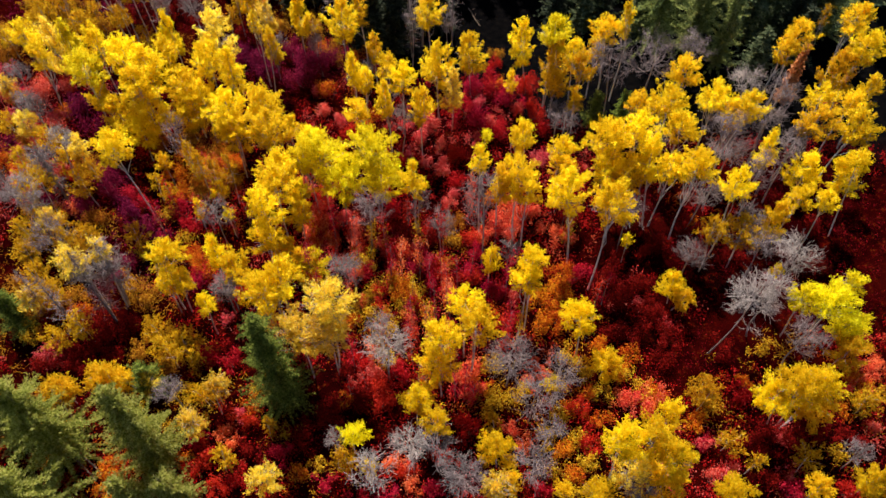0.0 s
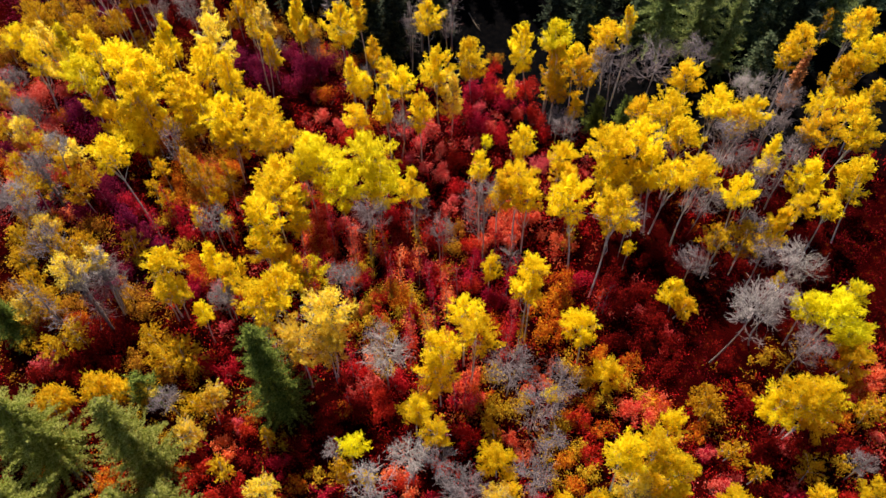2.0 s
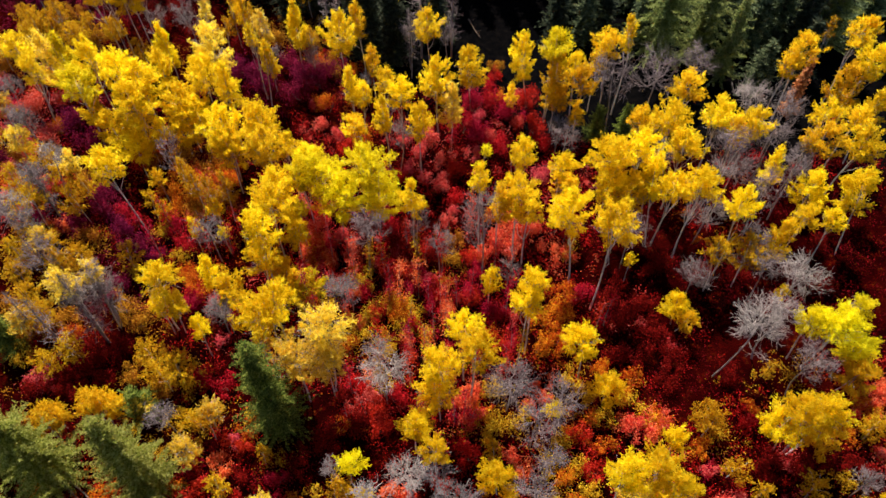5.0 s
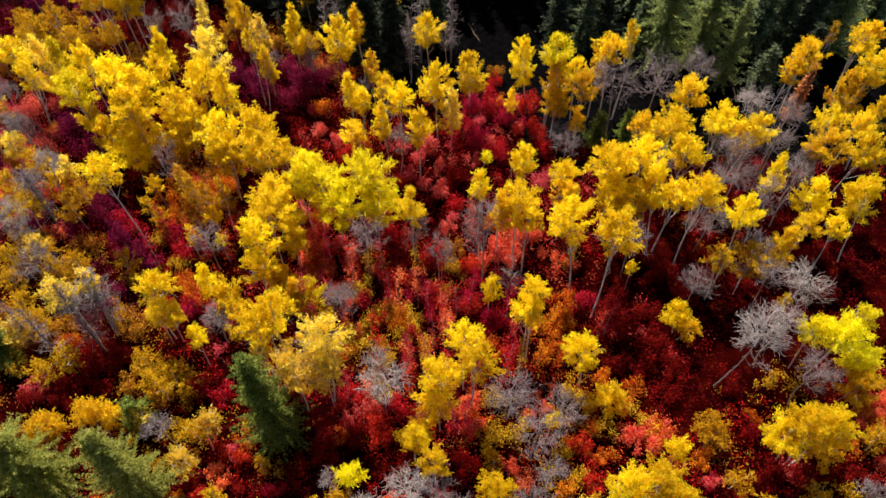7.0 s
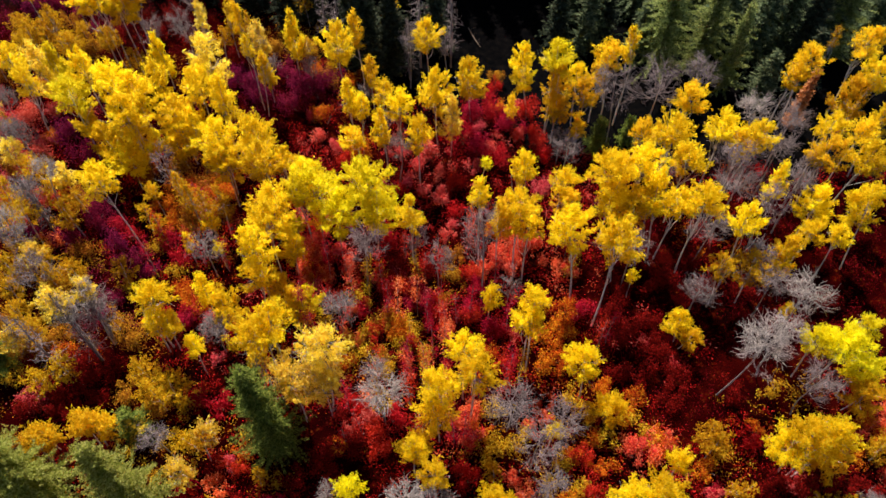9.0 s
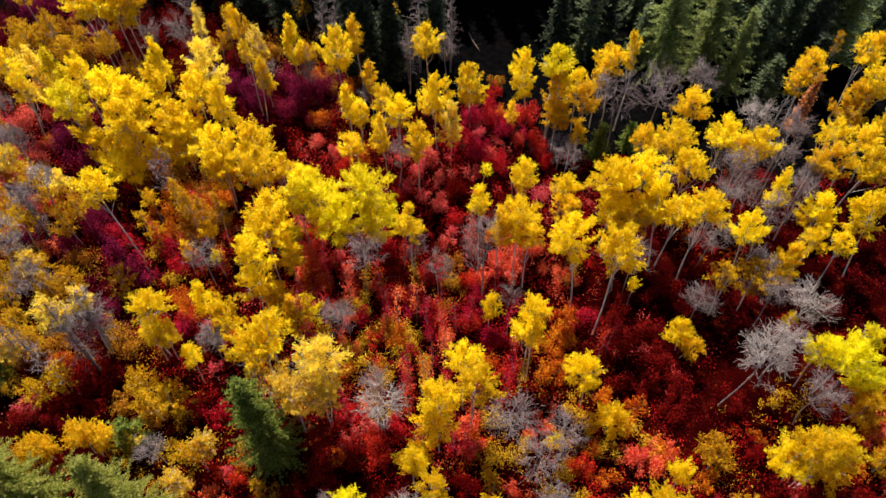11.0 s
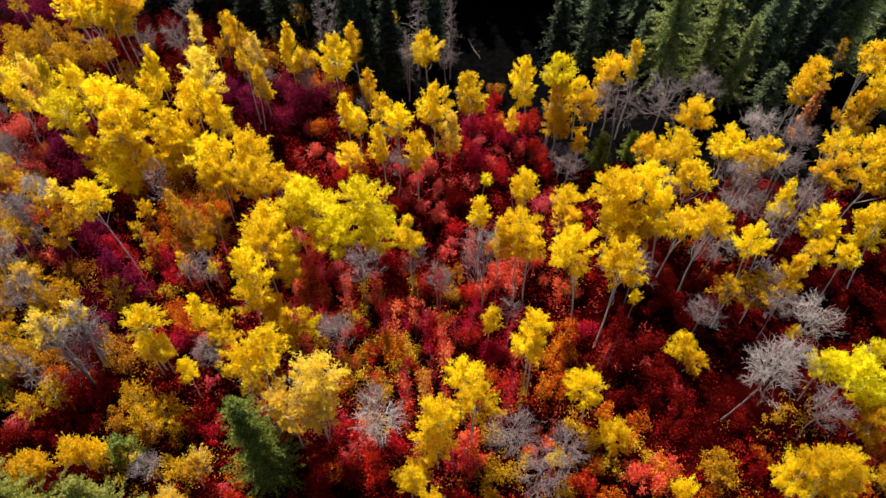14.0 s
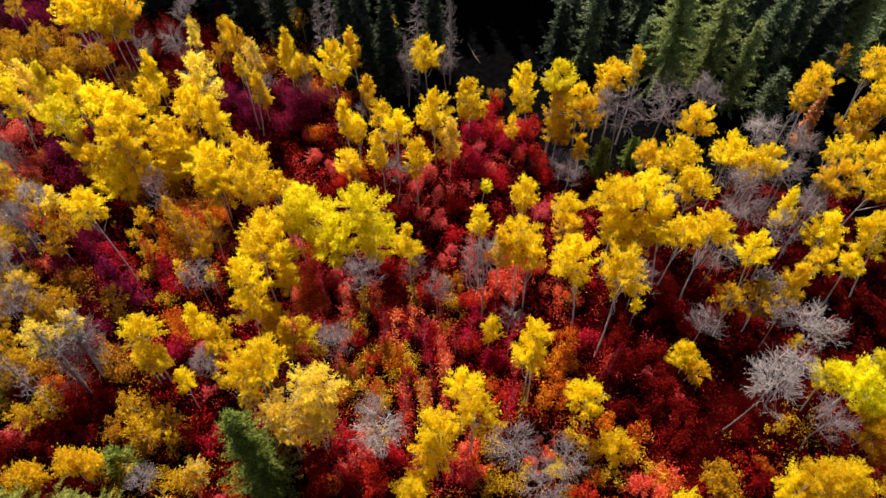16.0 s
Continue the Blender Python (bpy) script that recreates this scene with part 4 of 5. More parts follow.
bare_tree(-8.76, 39.24, -0.30, -0.30, 4.0, 1.52, 1.52, "g")
bare_tree(-5.84, 19.03, 0.21, -0.30, 6.0, 1.48, 2.15, "w")
bare_tree(-2.46, 20.37, -0.31, 0.26, 6.0, 1.60, 1.44, "w")
bare_tree(-0.45, 20.87, 0.04, -0.33, 5.0, 1.53, 1.38, "g")
bare_tree(1.45, 18.07, 0.13, 0.21, 5.0, 1.85, 1.67, "g")
bare_tree(7.31, 19.27, -0.11, 0.35, 5.0, 1.61, 1.45, "g")
bare_tree(8.85, 22.41, -0.08, -0.22, 5.0, 1.19, 1.44, "g")
bare_tree(-8.48, 21.83, -0.29, 0.03, 4.0, 0.93, 1.17, "g")
bare_tree(34.20, 21.01, 0.22, 0.27, 3.0, 1.12, 1.01, "g")
bare_tree(-23.06, 26.29, -0.42, 0.09, 4.0, 1.26, 1.14, "g")
bare_tree(15.31, 17.40, -0.20, 0.01, 5.0, 1.31, 1.18, "g")
bare_tree(-35.45, 77.96, -0.14, 0.06, 5.0, 1.51, 2.20, "g")
bare_tree(-31.91, 78.21, 0.10, -0.40, 6.0, 1.76, 2.46, "g")
bare_tree(-31.16, 82.90, -0.13, 0.17, 7.0, 1.67, 2.04, "g")
bare_tree(-21.09, 73.54, 0.41, -0.48, 4.0, 1.20, 1.56, "g")
bare_tree(-15.39, 71.90, -0.32, -0.00, 5.0, 1.05, 1.70, "g")
bare_tree(-8.89, 68.46, -0.11, -0.22, 4.0, 0.90, 1.24, "g")
bare_tree(-6.03, 63.72, -0.16, 0.02, 4.0, 0.87, 1.20, "g")
bare_tree(13.09, 60.69, 0.09, 0.07, 4.0, 1.22, 1.10, "g")
bare_tree(-46.29, 60.75, 0.07, -0.28, 5.0, 1.66, 1.66, "g")
bare_tree(-50.37, 66.41, 0.18, -0.14, 5.0, 1.46, 1.46, "g")
bare_tree(-42.36, 53.03, -0.29, -0.40, 5.0, 1.56, 1.56, "g")
bare_tree(-44.07, 47.11, -0.06, 0.38, 5.0, 1.27, 1.14, "g")
bare_tree(-31.60, 37.78, 0.45, 0.26, 5.0, 1.39, 1.25, "g")
bare_tree(-32.10, 35.74, -0.11, 0.18, 8.0, 1.30, 2.00, "w")
bare_tree(-31.24, 37.39, 0.45, 0.17, 8.5, 1.20, 2.00, "w")
bare_tree(-40.18, 52.69, 1.15, -0.55, 8.5, 1.20, 2.20, "w")
bare_tree(-43.24, 47.89, 1.63, -0.97, 7.0, 1.20, 1.80, "w")

spruce(-14.06, 26.92, 3.3, 15.5, "g")
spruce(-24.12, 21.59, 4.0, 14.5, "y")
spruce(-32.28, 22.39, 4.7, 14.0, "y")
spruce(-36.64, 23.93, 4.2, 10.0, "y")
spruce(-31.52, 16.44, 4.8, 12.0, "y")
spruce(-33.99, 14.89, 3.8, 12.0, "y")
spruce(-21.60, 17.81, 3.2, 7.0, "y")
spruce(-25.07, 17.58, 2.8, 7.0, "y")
spruce(-26.44, 28.25, 2.2, 5.0, "g")
spruce(17.93, 62.80, 1.8, 5.5, "g")
spruce(21.55, 63.91, 1.5, 4.5, "g")
spruce(-40.57, 34.94, 2.5, 6.0, "g")
spruce(18.57, 80.40, 2.9, 15.0, "b")
spruce(20.79, 82.30, 2.9, 15.0, "d")
spruce(27.56, 77.69, 5.8, 19.0, "s")
spruce(32.38, 76.84, 4.2, 17.0, "s")
spruce(35.07, 73.74, 2.9, 12.5, "s")
spruce(36.47, 83.21, 3.5, 15.0, "b")
spruce(39.63, 78.76, 3.8, 15.0, "b")
spruce(43.02, 80.07, 4.0, 16.0, "b")
spruce(44.69, 76.84, 3.5, 13.0, "d")
spruce(39.29, 72.04, 3.2, 7.0, "b")
spruce(48.15, 81.18, 5.0, 19.0, "b")
spruce(50.07, 79.85, 4.2, 18.0, "s")
spruce(55.27, 81.85, 3.8, 15.0, "b")
spruce(60.15, 87.93, 3.8, 15.0, "d")
spruce(46.91, 89.15, 4.0, 16.0, "b")
spruce(40.39, 87.69, 4.0, 16.0, "b")
spruce(54.23, 90.40, 4.0, 16.0, "d")
spruce(34.35, 87.93, 3.8, 16.0, "b")
spruce(26.04, 88.54, 3.8, 15.0, "b")
spruce(16.67, 86.72, 3.0, 14.0, "b")
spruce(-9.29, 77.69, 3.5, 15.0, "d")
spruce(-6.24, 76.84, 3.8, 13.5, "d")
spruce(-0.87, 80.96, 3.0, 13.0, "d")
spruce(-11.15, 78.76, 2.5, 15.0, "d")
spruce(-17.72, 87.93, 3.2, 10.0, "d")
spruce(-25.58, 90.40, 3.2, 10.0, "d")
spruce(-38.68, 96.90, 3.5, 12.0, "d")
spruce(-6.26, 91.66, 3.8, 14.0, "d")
# spruces past y 96 are out of view, added to shade the wood edge
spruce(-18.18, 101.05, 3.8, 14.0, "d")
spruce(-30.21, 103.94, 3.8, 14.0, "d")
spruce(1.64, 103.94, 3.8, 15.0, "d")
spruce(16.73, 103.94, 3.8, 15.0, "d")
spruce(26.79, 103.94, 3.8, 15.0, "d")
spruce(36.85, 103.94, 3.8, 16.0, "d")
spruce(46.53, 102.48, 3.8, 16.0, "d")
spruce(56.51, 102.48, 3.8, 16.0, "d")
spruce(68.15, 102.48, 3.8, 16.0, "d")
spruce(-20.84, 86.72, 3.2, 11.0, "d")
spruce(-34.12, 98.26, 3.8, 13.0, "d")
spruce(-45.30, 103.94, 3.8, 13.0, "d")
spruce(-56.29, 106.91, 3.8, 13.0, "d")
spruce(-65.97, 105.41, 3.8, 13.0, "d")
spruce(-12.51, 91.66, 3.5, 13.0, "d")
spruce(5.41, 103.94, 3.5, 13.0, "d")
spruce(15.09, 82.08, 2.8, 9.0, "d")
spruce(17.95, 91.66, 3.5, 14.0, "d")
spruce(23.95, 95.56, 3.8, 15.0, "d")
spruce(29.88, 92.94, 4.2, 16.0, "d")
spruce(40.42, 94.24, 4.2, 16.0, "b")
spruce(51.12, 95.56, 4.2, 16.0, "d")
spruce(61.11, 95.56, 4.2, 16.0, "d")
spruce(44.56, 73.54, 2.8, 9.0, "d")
spruce(34.35, 80.96, 3.2, 10.0, "b")
spruce(25.40, 79.85, 2.5, 9.0, "b")
# tall unseen row behind the wood, added to cast shade forward
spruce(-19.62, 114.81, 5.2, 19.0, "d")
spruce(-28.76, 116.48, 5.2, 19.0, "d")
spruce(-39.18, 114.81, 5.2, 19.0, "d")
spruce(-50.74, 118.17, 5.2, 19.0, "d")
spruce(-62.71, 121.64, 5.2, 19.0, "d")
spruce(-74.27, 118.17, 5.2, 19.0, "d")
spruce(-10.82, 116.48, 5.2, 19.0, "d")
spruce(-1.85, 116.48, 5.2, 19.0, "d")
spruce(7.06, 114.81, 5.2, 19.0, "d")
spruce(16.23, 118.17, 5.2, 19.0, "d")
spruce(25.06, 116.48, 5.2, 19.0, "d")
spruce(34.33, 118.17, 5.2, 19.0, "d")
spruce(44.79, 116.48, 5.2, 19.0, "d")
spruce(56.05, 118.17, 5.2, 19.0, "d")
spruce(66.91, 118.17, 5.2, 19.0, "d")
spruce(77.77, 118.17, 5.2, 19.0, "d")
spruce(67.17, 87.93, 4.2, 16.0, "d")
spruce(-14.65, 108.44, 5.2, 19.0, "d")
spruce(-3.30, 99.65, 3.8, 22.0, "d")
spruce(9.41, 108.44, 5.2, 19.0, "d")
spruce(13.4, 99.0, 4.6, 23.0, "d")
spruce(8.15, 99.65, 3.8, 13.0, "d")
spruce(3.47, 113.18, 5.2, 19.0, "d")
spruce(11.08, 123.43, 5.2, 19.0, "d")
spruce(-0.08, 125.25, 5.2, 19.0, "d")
# unseen as well, and extra tall to darken the open floor
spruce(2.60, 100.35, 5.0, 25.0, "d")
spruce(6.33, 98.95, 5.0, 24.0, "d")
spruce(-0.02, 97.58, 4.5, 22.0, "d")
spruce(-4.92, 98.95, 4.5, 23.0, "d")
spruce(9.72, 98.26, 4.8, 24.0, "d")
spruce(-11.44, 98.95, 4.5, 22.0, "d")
spruce(41.81, 66.96, 1.4, 8.5, "o")
# dark spruces added over sunlit floor at the back left, for missing shade
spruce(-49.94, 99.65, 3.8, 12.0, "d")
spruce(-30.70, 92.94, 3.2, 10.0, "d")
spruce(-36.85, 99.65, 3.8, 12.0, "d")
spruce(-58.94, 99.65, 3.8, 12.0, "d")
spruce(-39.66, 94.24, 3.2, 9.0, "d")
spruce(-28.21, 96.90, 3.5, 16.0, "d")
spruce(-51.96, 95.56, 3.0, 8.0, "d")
dead_spruce(-31.94, 35.54, 1.5, 11.5)
dead_spruce(-13.14, 80.96, 1.6, 14.0)
dead_spruce(-15.08, 82.08, 1.4, 12.0)
dead_spruce(-2.70, 77.69, 2.2, 16.0)
dead_spruce(-4.07, 75.58, 1.6, 9.0)
dead_spruce(1.16, 77.69, 1.7, 15.0)
dead_spruce(-24.03, 90.40, 1.5, 12.0)
dead_spruce(-34.88, 34.05, 1.9, 10.0)
dead_spruce(-41.81, 51.36, 1.4, 8.0)
dead_spruce(-45.65, 49.42, 1.7, 8.0)
dead_spruce(-38.32, 36.08, 1.5, 8.0)
dead_spruce(-41.07, 50.56, 1.5, 7.0)

shrub(-43.28, 64.31, 1.73, "M")
shrub(-40.03, 61.11, 1.69, "M")
shrub(-53.97, 89.00, 1.87, "M")
shrub(-56.09, 88.36, 1.55, "M")
shrub(-46.29, 84.00, 1.06, "M")
shrub(-49.14, 66.88, 1.76, "K")
shrub(-46.80, 68.64, 1.23, "K")
shrub(-45.79, 61.83, 1.31, "K")
shrub(-51.60, 66.20, 1.35, "K")
shrub(-45.46, 63.84, 1.19, "O")
shrub(-46.91, 58.48, 1.40, "K")
shrub(-41.33, 53.91, 1.23, "R")
shrub(-43.75, 54.72, 1.24, "K")
shrub(-37.30, 52.33, 1.46, "M")
shrub(-37.95, 53.91, 0.98, "M")
shrub(-39.27, 49.27, 1.42, "M")
shrub(-43.09, 50.02, 1.19, "M")
shrub(-33.30, 48.01, 1.29, "M")
shrub(-32.55, 40.05, 1.10, "M")
shrub(-32.78, 41.88, 1.01, "M")
shrub(-31.49, 46.70, 1.28, "M")
shrub(-29.56, 45.43, 1.04, "M")
shrub(-32.76, 49.79, 0.95, "R")
shrub(-27.83, 48.52, 1.30, "R")
shrub(-26.84, 46.70, 1.16, "R")
shrub(-25.30, 42.21, 1.57, "O")
shrub(-24.19, 40.89, 1.33, "O")
shrub(-26.32, 39.29, 1.09, "R")
shrub(-33.64, 57.63, 1.52, "R")
shrub(-26.95, 54.31, 1.73, "B")
shrub(-25.10, 55.95, 1.75, "B")
shrub(-26.00, 51.16, 1.69, "B")
shrub(-23.43, 51.93, 1.45, "B")
shrub(-25.28, 52.09, 1.09, "K")
shrub(-28.84, 50.40, 0.96, "O")
shrub(-22.41, 71.17, 1.81, "M")
shrub(-24.05, 72.72, 1.55, "M")
shrub(-17.02, 72.72, 1.97, "M")
shrub(-15.15, 71.68, 1.96, "M")
shrub(-17.70, 69.64, 1.65, "M")
shrub(-13.59, 73.78, 1.42, "M")
shrub(-14.39, 64.31, 1.06, "K")
shrub(-13.81, 67.17, 1.22, "O")
shrub(-12.04, 62.46, 1.18, "K")
shrub(-15.42, 67.66, 0.95, "K")
shrub(-9.20, 61.11, 1.17, "O")
shrub(-11.07, 60.22, 1.42, "R")
shrub(3.96, 67.66, 1.77, "R")
shrub(6.02, 68.15, 1.64, "R")
shrub(7.96, 66.20, 1.62, "R")
shrub(10.11, 68.15, 1.64, "R")
shrub(10.81, 63.84, 1.59, "R")
shrub(2.53, 63.84, 1.72, "R")
shrub(4.46, 62.01, 1.70, "R")
shrub(6.66, 60.22, 1.55, "R")
shrub(4.58, 65.72, 1.07, "K")
shrub(5.79, 62.46, 1.18, "K")
shrub(9.21, 64.78, 0.93, "K")
shrub(3.62, 59.78, 1.03, "K")
shrub(9.18, 69.64, 0.96, "K")
shrub(6.77, 69.64, 0.96, "O")
shrub(11.58, 61.11, 1.30, "R")
shrub(-1.41, 61.29, 1.43, "K")
shrub(-2.68, 59.78, 1.16, "K")
shrub(-4.34, 61.56, 1.04, "K")
shrub(-3.89, 57.20, 1.01, "K")
shrub(-2.29, 55.95, 0.87, "K")
shrub(0.03, 55.13, 1.24, "K")
shrub(-0.42, 58.48, 1.02, "K")
shrub(1.16, 56.78, 1.38, "R")
shrub(1.23, 51.16, 0.84, "K")
shrub(1.61, 52.72, 1.10, "R")
shrub(0.63, 49.64, 0.83, "K")
shrub(11.15, 55.95, 1.12, "K")
shrub(12.48, 56.78, 0.88, "K")
shrub(-13.03, 48.15, 1.53, "C")
shrub(-12.88, 45.64, 1.27, "C")
shrub(-11.57, 51.55, 1.57, "R")
shrub(-14.90, 51.55, 1.09, "K")
shrub(-12.67, 50.40, 1.32, "R")
shrub(-5.41, 48.89, 1.30, "R")
shrub(-5.10, 55.95, 1.37, "R")
shrub(6.94, 47.42, 1.52, "C")
shrub(5.72, 46.35, 1.28, "C")
shrub(9.06, 48.52, 1.42, "C")
shrub(7.33, 49.27, 1.19, "C")
shrub(12.32, 45.64, 1.04, "C")
shrub(5.32, 50.78, 1.20, "O")
shrub(-2.61, 42.88, 0.90, "R")
shrub(-2.57, 41.22, 0.89, "R")
shrub(0.20, 38.78, 0.76, "C")
shrub(0.75, 38.03, 0.65, "K")
shrub(-7.97, 42.88, 1.24, "R")
shrub(-7.26, 40.57, 1.22, "R")
shrub(-4.44, 39.29, 1.31, "O")
shrub(-3.74, 42.88, 1.01, "R")
shrub(1.66, 46.70, 1.16, "B")
shrub(1.06, 44.59, 1.03, "B")
shrub(2.78, 44.59, 1.14, "R")
shrub(-3.29, 37.42, 1.29, "O")
shrub(-6.60, 38.66, 1.20, "B")
shrub(12.37, 40.57, 1.11, "O")
shrub(11.87, 38.34, 1.30, "O")
shrub(7.57, 38.97, 0.98, "R")
shrub(5.36, 38.34, 0.98, "R")
shrub(9.89, 37.42, 1.18, "O")
shrub(13.45, 48.15, 1.18, "R")
shrub(-4.68, 45.29, 1.50, "D")
shrub(-1.23, 45.29, 1.27, "D")
shrub(-5.13, 42.55, 1.24, "R")
shrub(2.69, 40.57, 1.22, "R")
shrub(-0.63, 41.22, 1.11, "R")
shrub(38.89, 46.70, 1.40, "D")
shrub(26.83, 47.42, 0.59, "O")
shrub(17.16, 37.42, 1.08, "D")
shrub(20.39, 37.42, 0.97, "D")
shrub(20.84, 43.22, 1.13, "D")
shrub(-39.47, 55.95, 1.25, "B")
shrub(-39.02, 38.03, 1.41, "B")
shrub(-36.12, 37.42, 1.40, "B")
shrub(-31.79, 39.29, 1.20, "B")
shrub(-29.13, 37.42, 1.40, "B")
shrub(-34.49, 35.60, 1.27, "O")
shrub(-37.80, 34.43, 1.26, "D")
shrub(-36.19, 32.71, 1.24, "D")
shrub(2.80, 28.89, 1.06, "C")
shrub(2.95, 27.44, 1.04, "C")
shrub(2.29, 29.88, 0.78, "C")
shrub(0.62, 38.93, 0.74, "C")
shrub(0.60, 34.84, 0.81, "R")
shrub(9.08, 29.88, 0.97, "C")
shrub(8.28, 28.89, 0.86, "C")
shrub(11.62, 38.23, 1.26, "O")
shrub(10.82, 35.39, 1.23, "O")
shrub(9.22, 34.57, 1.12, "O")
shrub(11.53, 34.84, 1.12, "O")
shrub(5.69, 34.84, 1.12, "R")
shrub(6.90, 38.23, 0.84, "K")
shrub(-6.17, 29.38, 0.97, "K")
shrub(-7.71, 30.63, 0.98, "R")
shrub(-5.53, 26.74, 1.32, "R")
shrub(-6.98, 27.21, 1.13, "D")
shrub(-8.60, 29.63, 1.06, "D")
shrub(-8.82, 26.74, 0.85, "O")
shrub(18.97, 26.97, 1.13, "O")
shrub(17.50, 26.64, 1.13, "C")
shrub(19.72, 27.21, 0.95, "C")
shrub(26.87, 27.44, 1.14, "R")
shrub(27.36, 28.40, 0.86, "O")
shrub(37.34, 28.89, 1.06, "C")
shrub(36.19, 27.68, 0.95, "C")
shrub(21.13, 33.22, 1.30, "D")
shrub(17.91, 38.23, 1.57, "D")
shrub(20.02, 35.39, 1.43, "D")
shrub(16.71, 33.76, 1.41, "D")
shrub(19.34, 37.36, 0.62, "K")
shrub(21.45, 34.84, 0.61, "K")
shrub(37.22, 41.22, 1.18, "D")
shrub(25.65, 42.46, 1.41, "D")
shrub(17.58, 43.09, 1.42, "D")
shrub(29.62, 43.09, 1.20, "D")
shrub(-21.99, 31.14, 1.08, "R")
shrub(-24.54, 39.41, 1.27, "R")
shrub(-22.48, 39.71, 0.85, "K")
shrub(-19.83, 38.23, 1.26, "R")
shrub(-24.54, 40.61, 1.07, "R")
shrub(-21.11, 35.39, 0.72, "K")
shrub(-19.68, 30.63, 1.07, "R")
shrub(-36.23, 31.14, 1.18, "K")
shrub(-34.26, 31.14, 1.18, "D")
shrub(-32.96, 30.13, 1.07, "D")
shrub(-28.37, 31.14, 1.18, "B")
shrub(-33.45, 34.84, 1.22, "D")
shrub(-32.38, 41.84, 1.08, "M")
shrub(-32.13, 40.01, 0.96, "M")
shrub(-38.93, 35.95, 1.23, "B")
shrub(-25.18, 30.13, 1.17, "B")
shrub(-16.74, 26.27, 0.94, "O")
shrub(-3.99, 35.39, 1.12, "D")
shrub(-3.02, 37.08, 1.04, "R")
shrub(-5.52, 35.39, 1.02, "B")
shrub(-4.68, 39.41, 1.06, "B")
shrub(-8.54, 34.84, 1.02, "O")
shrub(-6.20, 38.23, 1.15, "R")
shrub(-8.21, 37.08, 1.04, "B")
shrub(-12.49, 38.23, 0.73, "O")
shrub(-12.22, 45.68, 1.23, "R")
shrub(4.81, 38.23, 1.15, "R")
shrub(2.75, 40.01, 1.17, "R")
shrub(4.72, 35.95, 1.03, "O")
shrub(13.47, 40.61, 1.18, "R")
shrub(14.98, 32.17, 1.09, "O")
shrub(17.37, 31.65, 0.99, "O")
shrub(16.56, 29.63, 1.06, "O")
shrub(13.34, 27.21, 1.04, "O")
shrub(16.18, 27.21, 0.85, "C")
shrub(-14.63, 31.14, 0.69, "R")
shrub(3.91, 43.09, 1.20, "R")
shrub(-0.98, 40.61, 1.28, "R")
shrub(-2.65, 43.09, 0.98, "D")
shrub(-3.16, 41.84, 0.87, "R")
shrub(2.13, 29.47, 1.14, "C")
shrub(2.35, 27.78, 1.02, "C")
shrub(-4.36, 29.47, 1.25, "R")
shrub(-5.85, 28.34, 1.23, "R")
shrub(-7.32, 27.23, 1.22, "D")
shrub(-9.76, 26.15, 1.41, "D")
shrub(-9.08, 24.04, 1.18, "D")
shrub(-6.43, 29.47, 0.73, "K")
shrub(-7.93, 28.62, 0.72, "K")
shrub(5.97, 24.04, 0.89, "C")
shrub(6.89, 23.02, 0.88, "C")
shrub(-3.05, 20.55, 1.05, "R")
shrub(-3.79, 21.04, 0.96, "C")
shrub(-2.78, 19.36, 0.85, "C")
shrub(-1.12, 18.66, 1.03, "R")
shrub(-9.59, 19.13, 0.94, "R")
shrub(22.66, 22.52, 0.78, "R")
shrub(22.81, 22.77, 0.78, "K")
shrub(23.84, 20.31, 1.05, "K")
shrub(22.84, 20.07, 0.76, "K")
shrub(16.45, 26.42, 1.01, "C")
shrub(18.67, 26.15, 1.01, "C")
shrub(18.60, 27.23, 0.91, "C")
shrub(22.66, 24.82, 0.99, "O")
shrub(28.28, 23.53, 1.28, "D")
shrub(30.10, 23.02, 1.27, "D")
shrub(26.55, 22.52, 1.17, "D")
shrub(34.17, 23.53, 1.18, "D")
shrub(35.96, 23.02, 1.07, "D")
shrub(29.26, 23.53, 0.69, "K")
shrub(37.28, 28.34, 1.23, "O")
shrub(38.60, 29.18, 1.24, "C")
shrub(39.94, 30.04, 1.04, "C")
shrub(35.53, 26.15, 1.01, "O")
shrub(37.64, 24.30, 0.69, "K")
shrub(29.25, 20.07, 0.57, "K")
shrub(27.22, 19.60, 1.13, "D")
shrub(28.84, 18.66, 1.12, "R")
shrub(30.13, 18.29, 0.75, "C")
shrub(33.52, 18.66, 1.03, "R")
shrub(-17.64, 25.09, 1.10, "R")
shrub(-17.98, 25.61, 0.80, "K")
shrub(-18.90, 23.79, 0.89, "C")
shrub(-18.43, 22.52, 0.78, "C")
shrub(-20.72, 23.02, 1.07, "R")
shrub(-19.94, 21.53, 1.06, "R")
shrub(-21.18, 20.55, 0.95, "R")
shrub(-22.35, 21.53, 0.77, "O")
shrub(-11.98, 23.53, 1.18, "D")
shrub(-13.74, 22.02, 1.16, "R")
shrub(-12.06, 20.07, 0.85, "O")
shrub(-17.20, 19.60, 1.04, "R")
shrub(-19.00, 19.13, 1.03, "R")
shrub(-27.86, 20.55, 1.24, "O")
shrub(-28.28, 18.66, 1.03, "O")
shrub(-32.94, 21.53, 0.87, "O")
shrub(-36.80, 27.23, 0.91, "B")
shrub(11.88, 26.15, 1.21, "R")
shrub(11.37, 26.15, 0.81, "O")
shrub(13.75, 25.09, 1.00, "O")
shrub(12.51, 23.02, 1.27, "R")
shrub(10.45, 22.02, 1.06, "O")
shrub(10.73, 20.07, 1.14, "O")
shrub(8.26, 18.89, 0.94, "R")
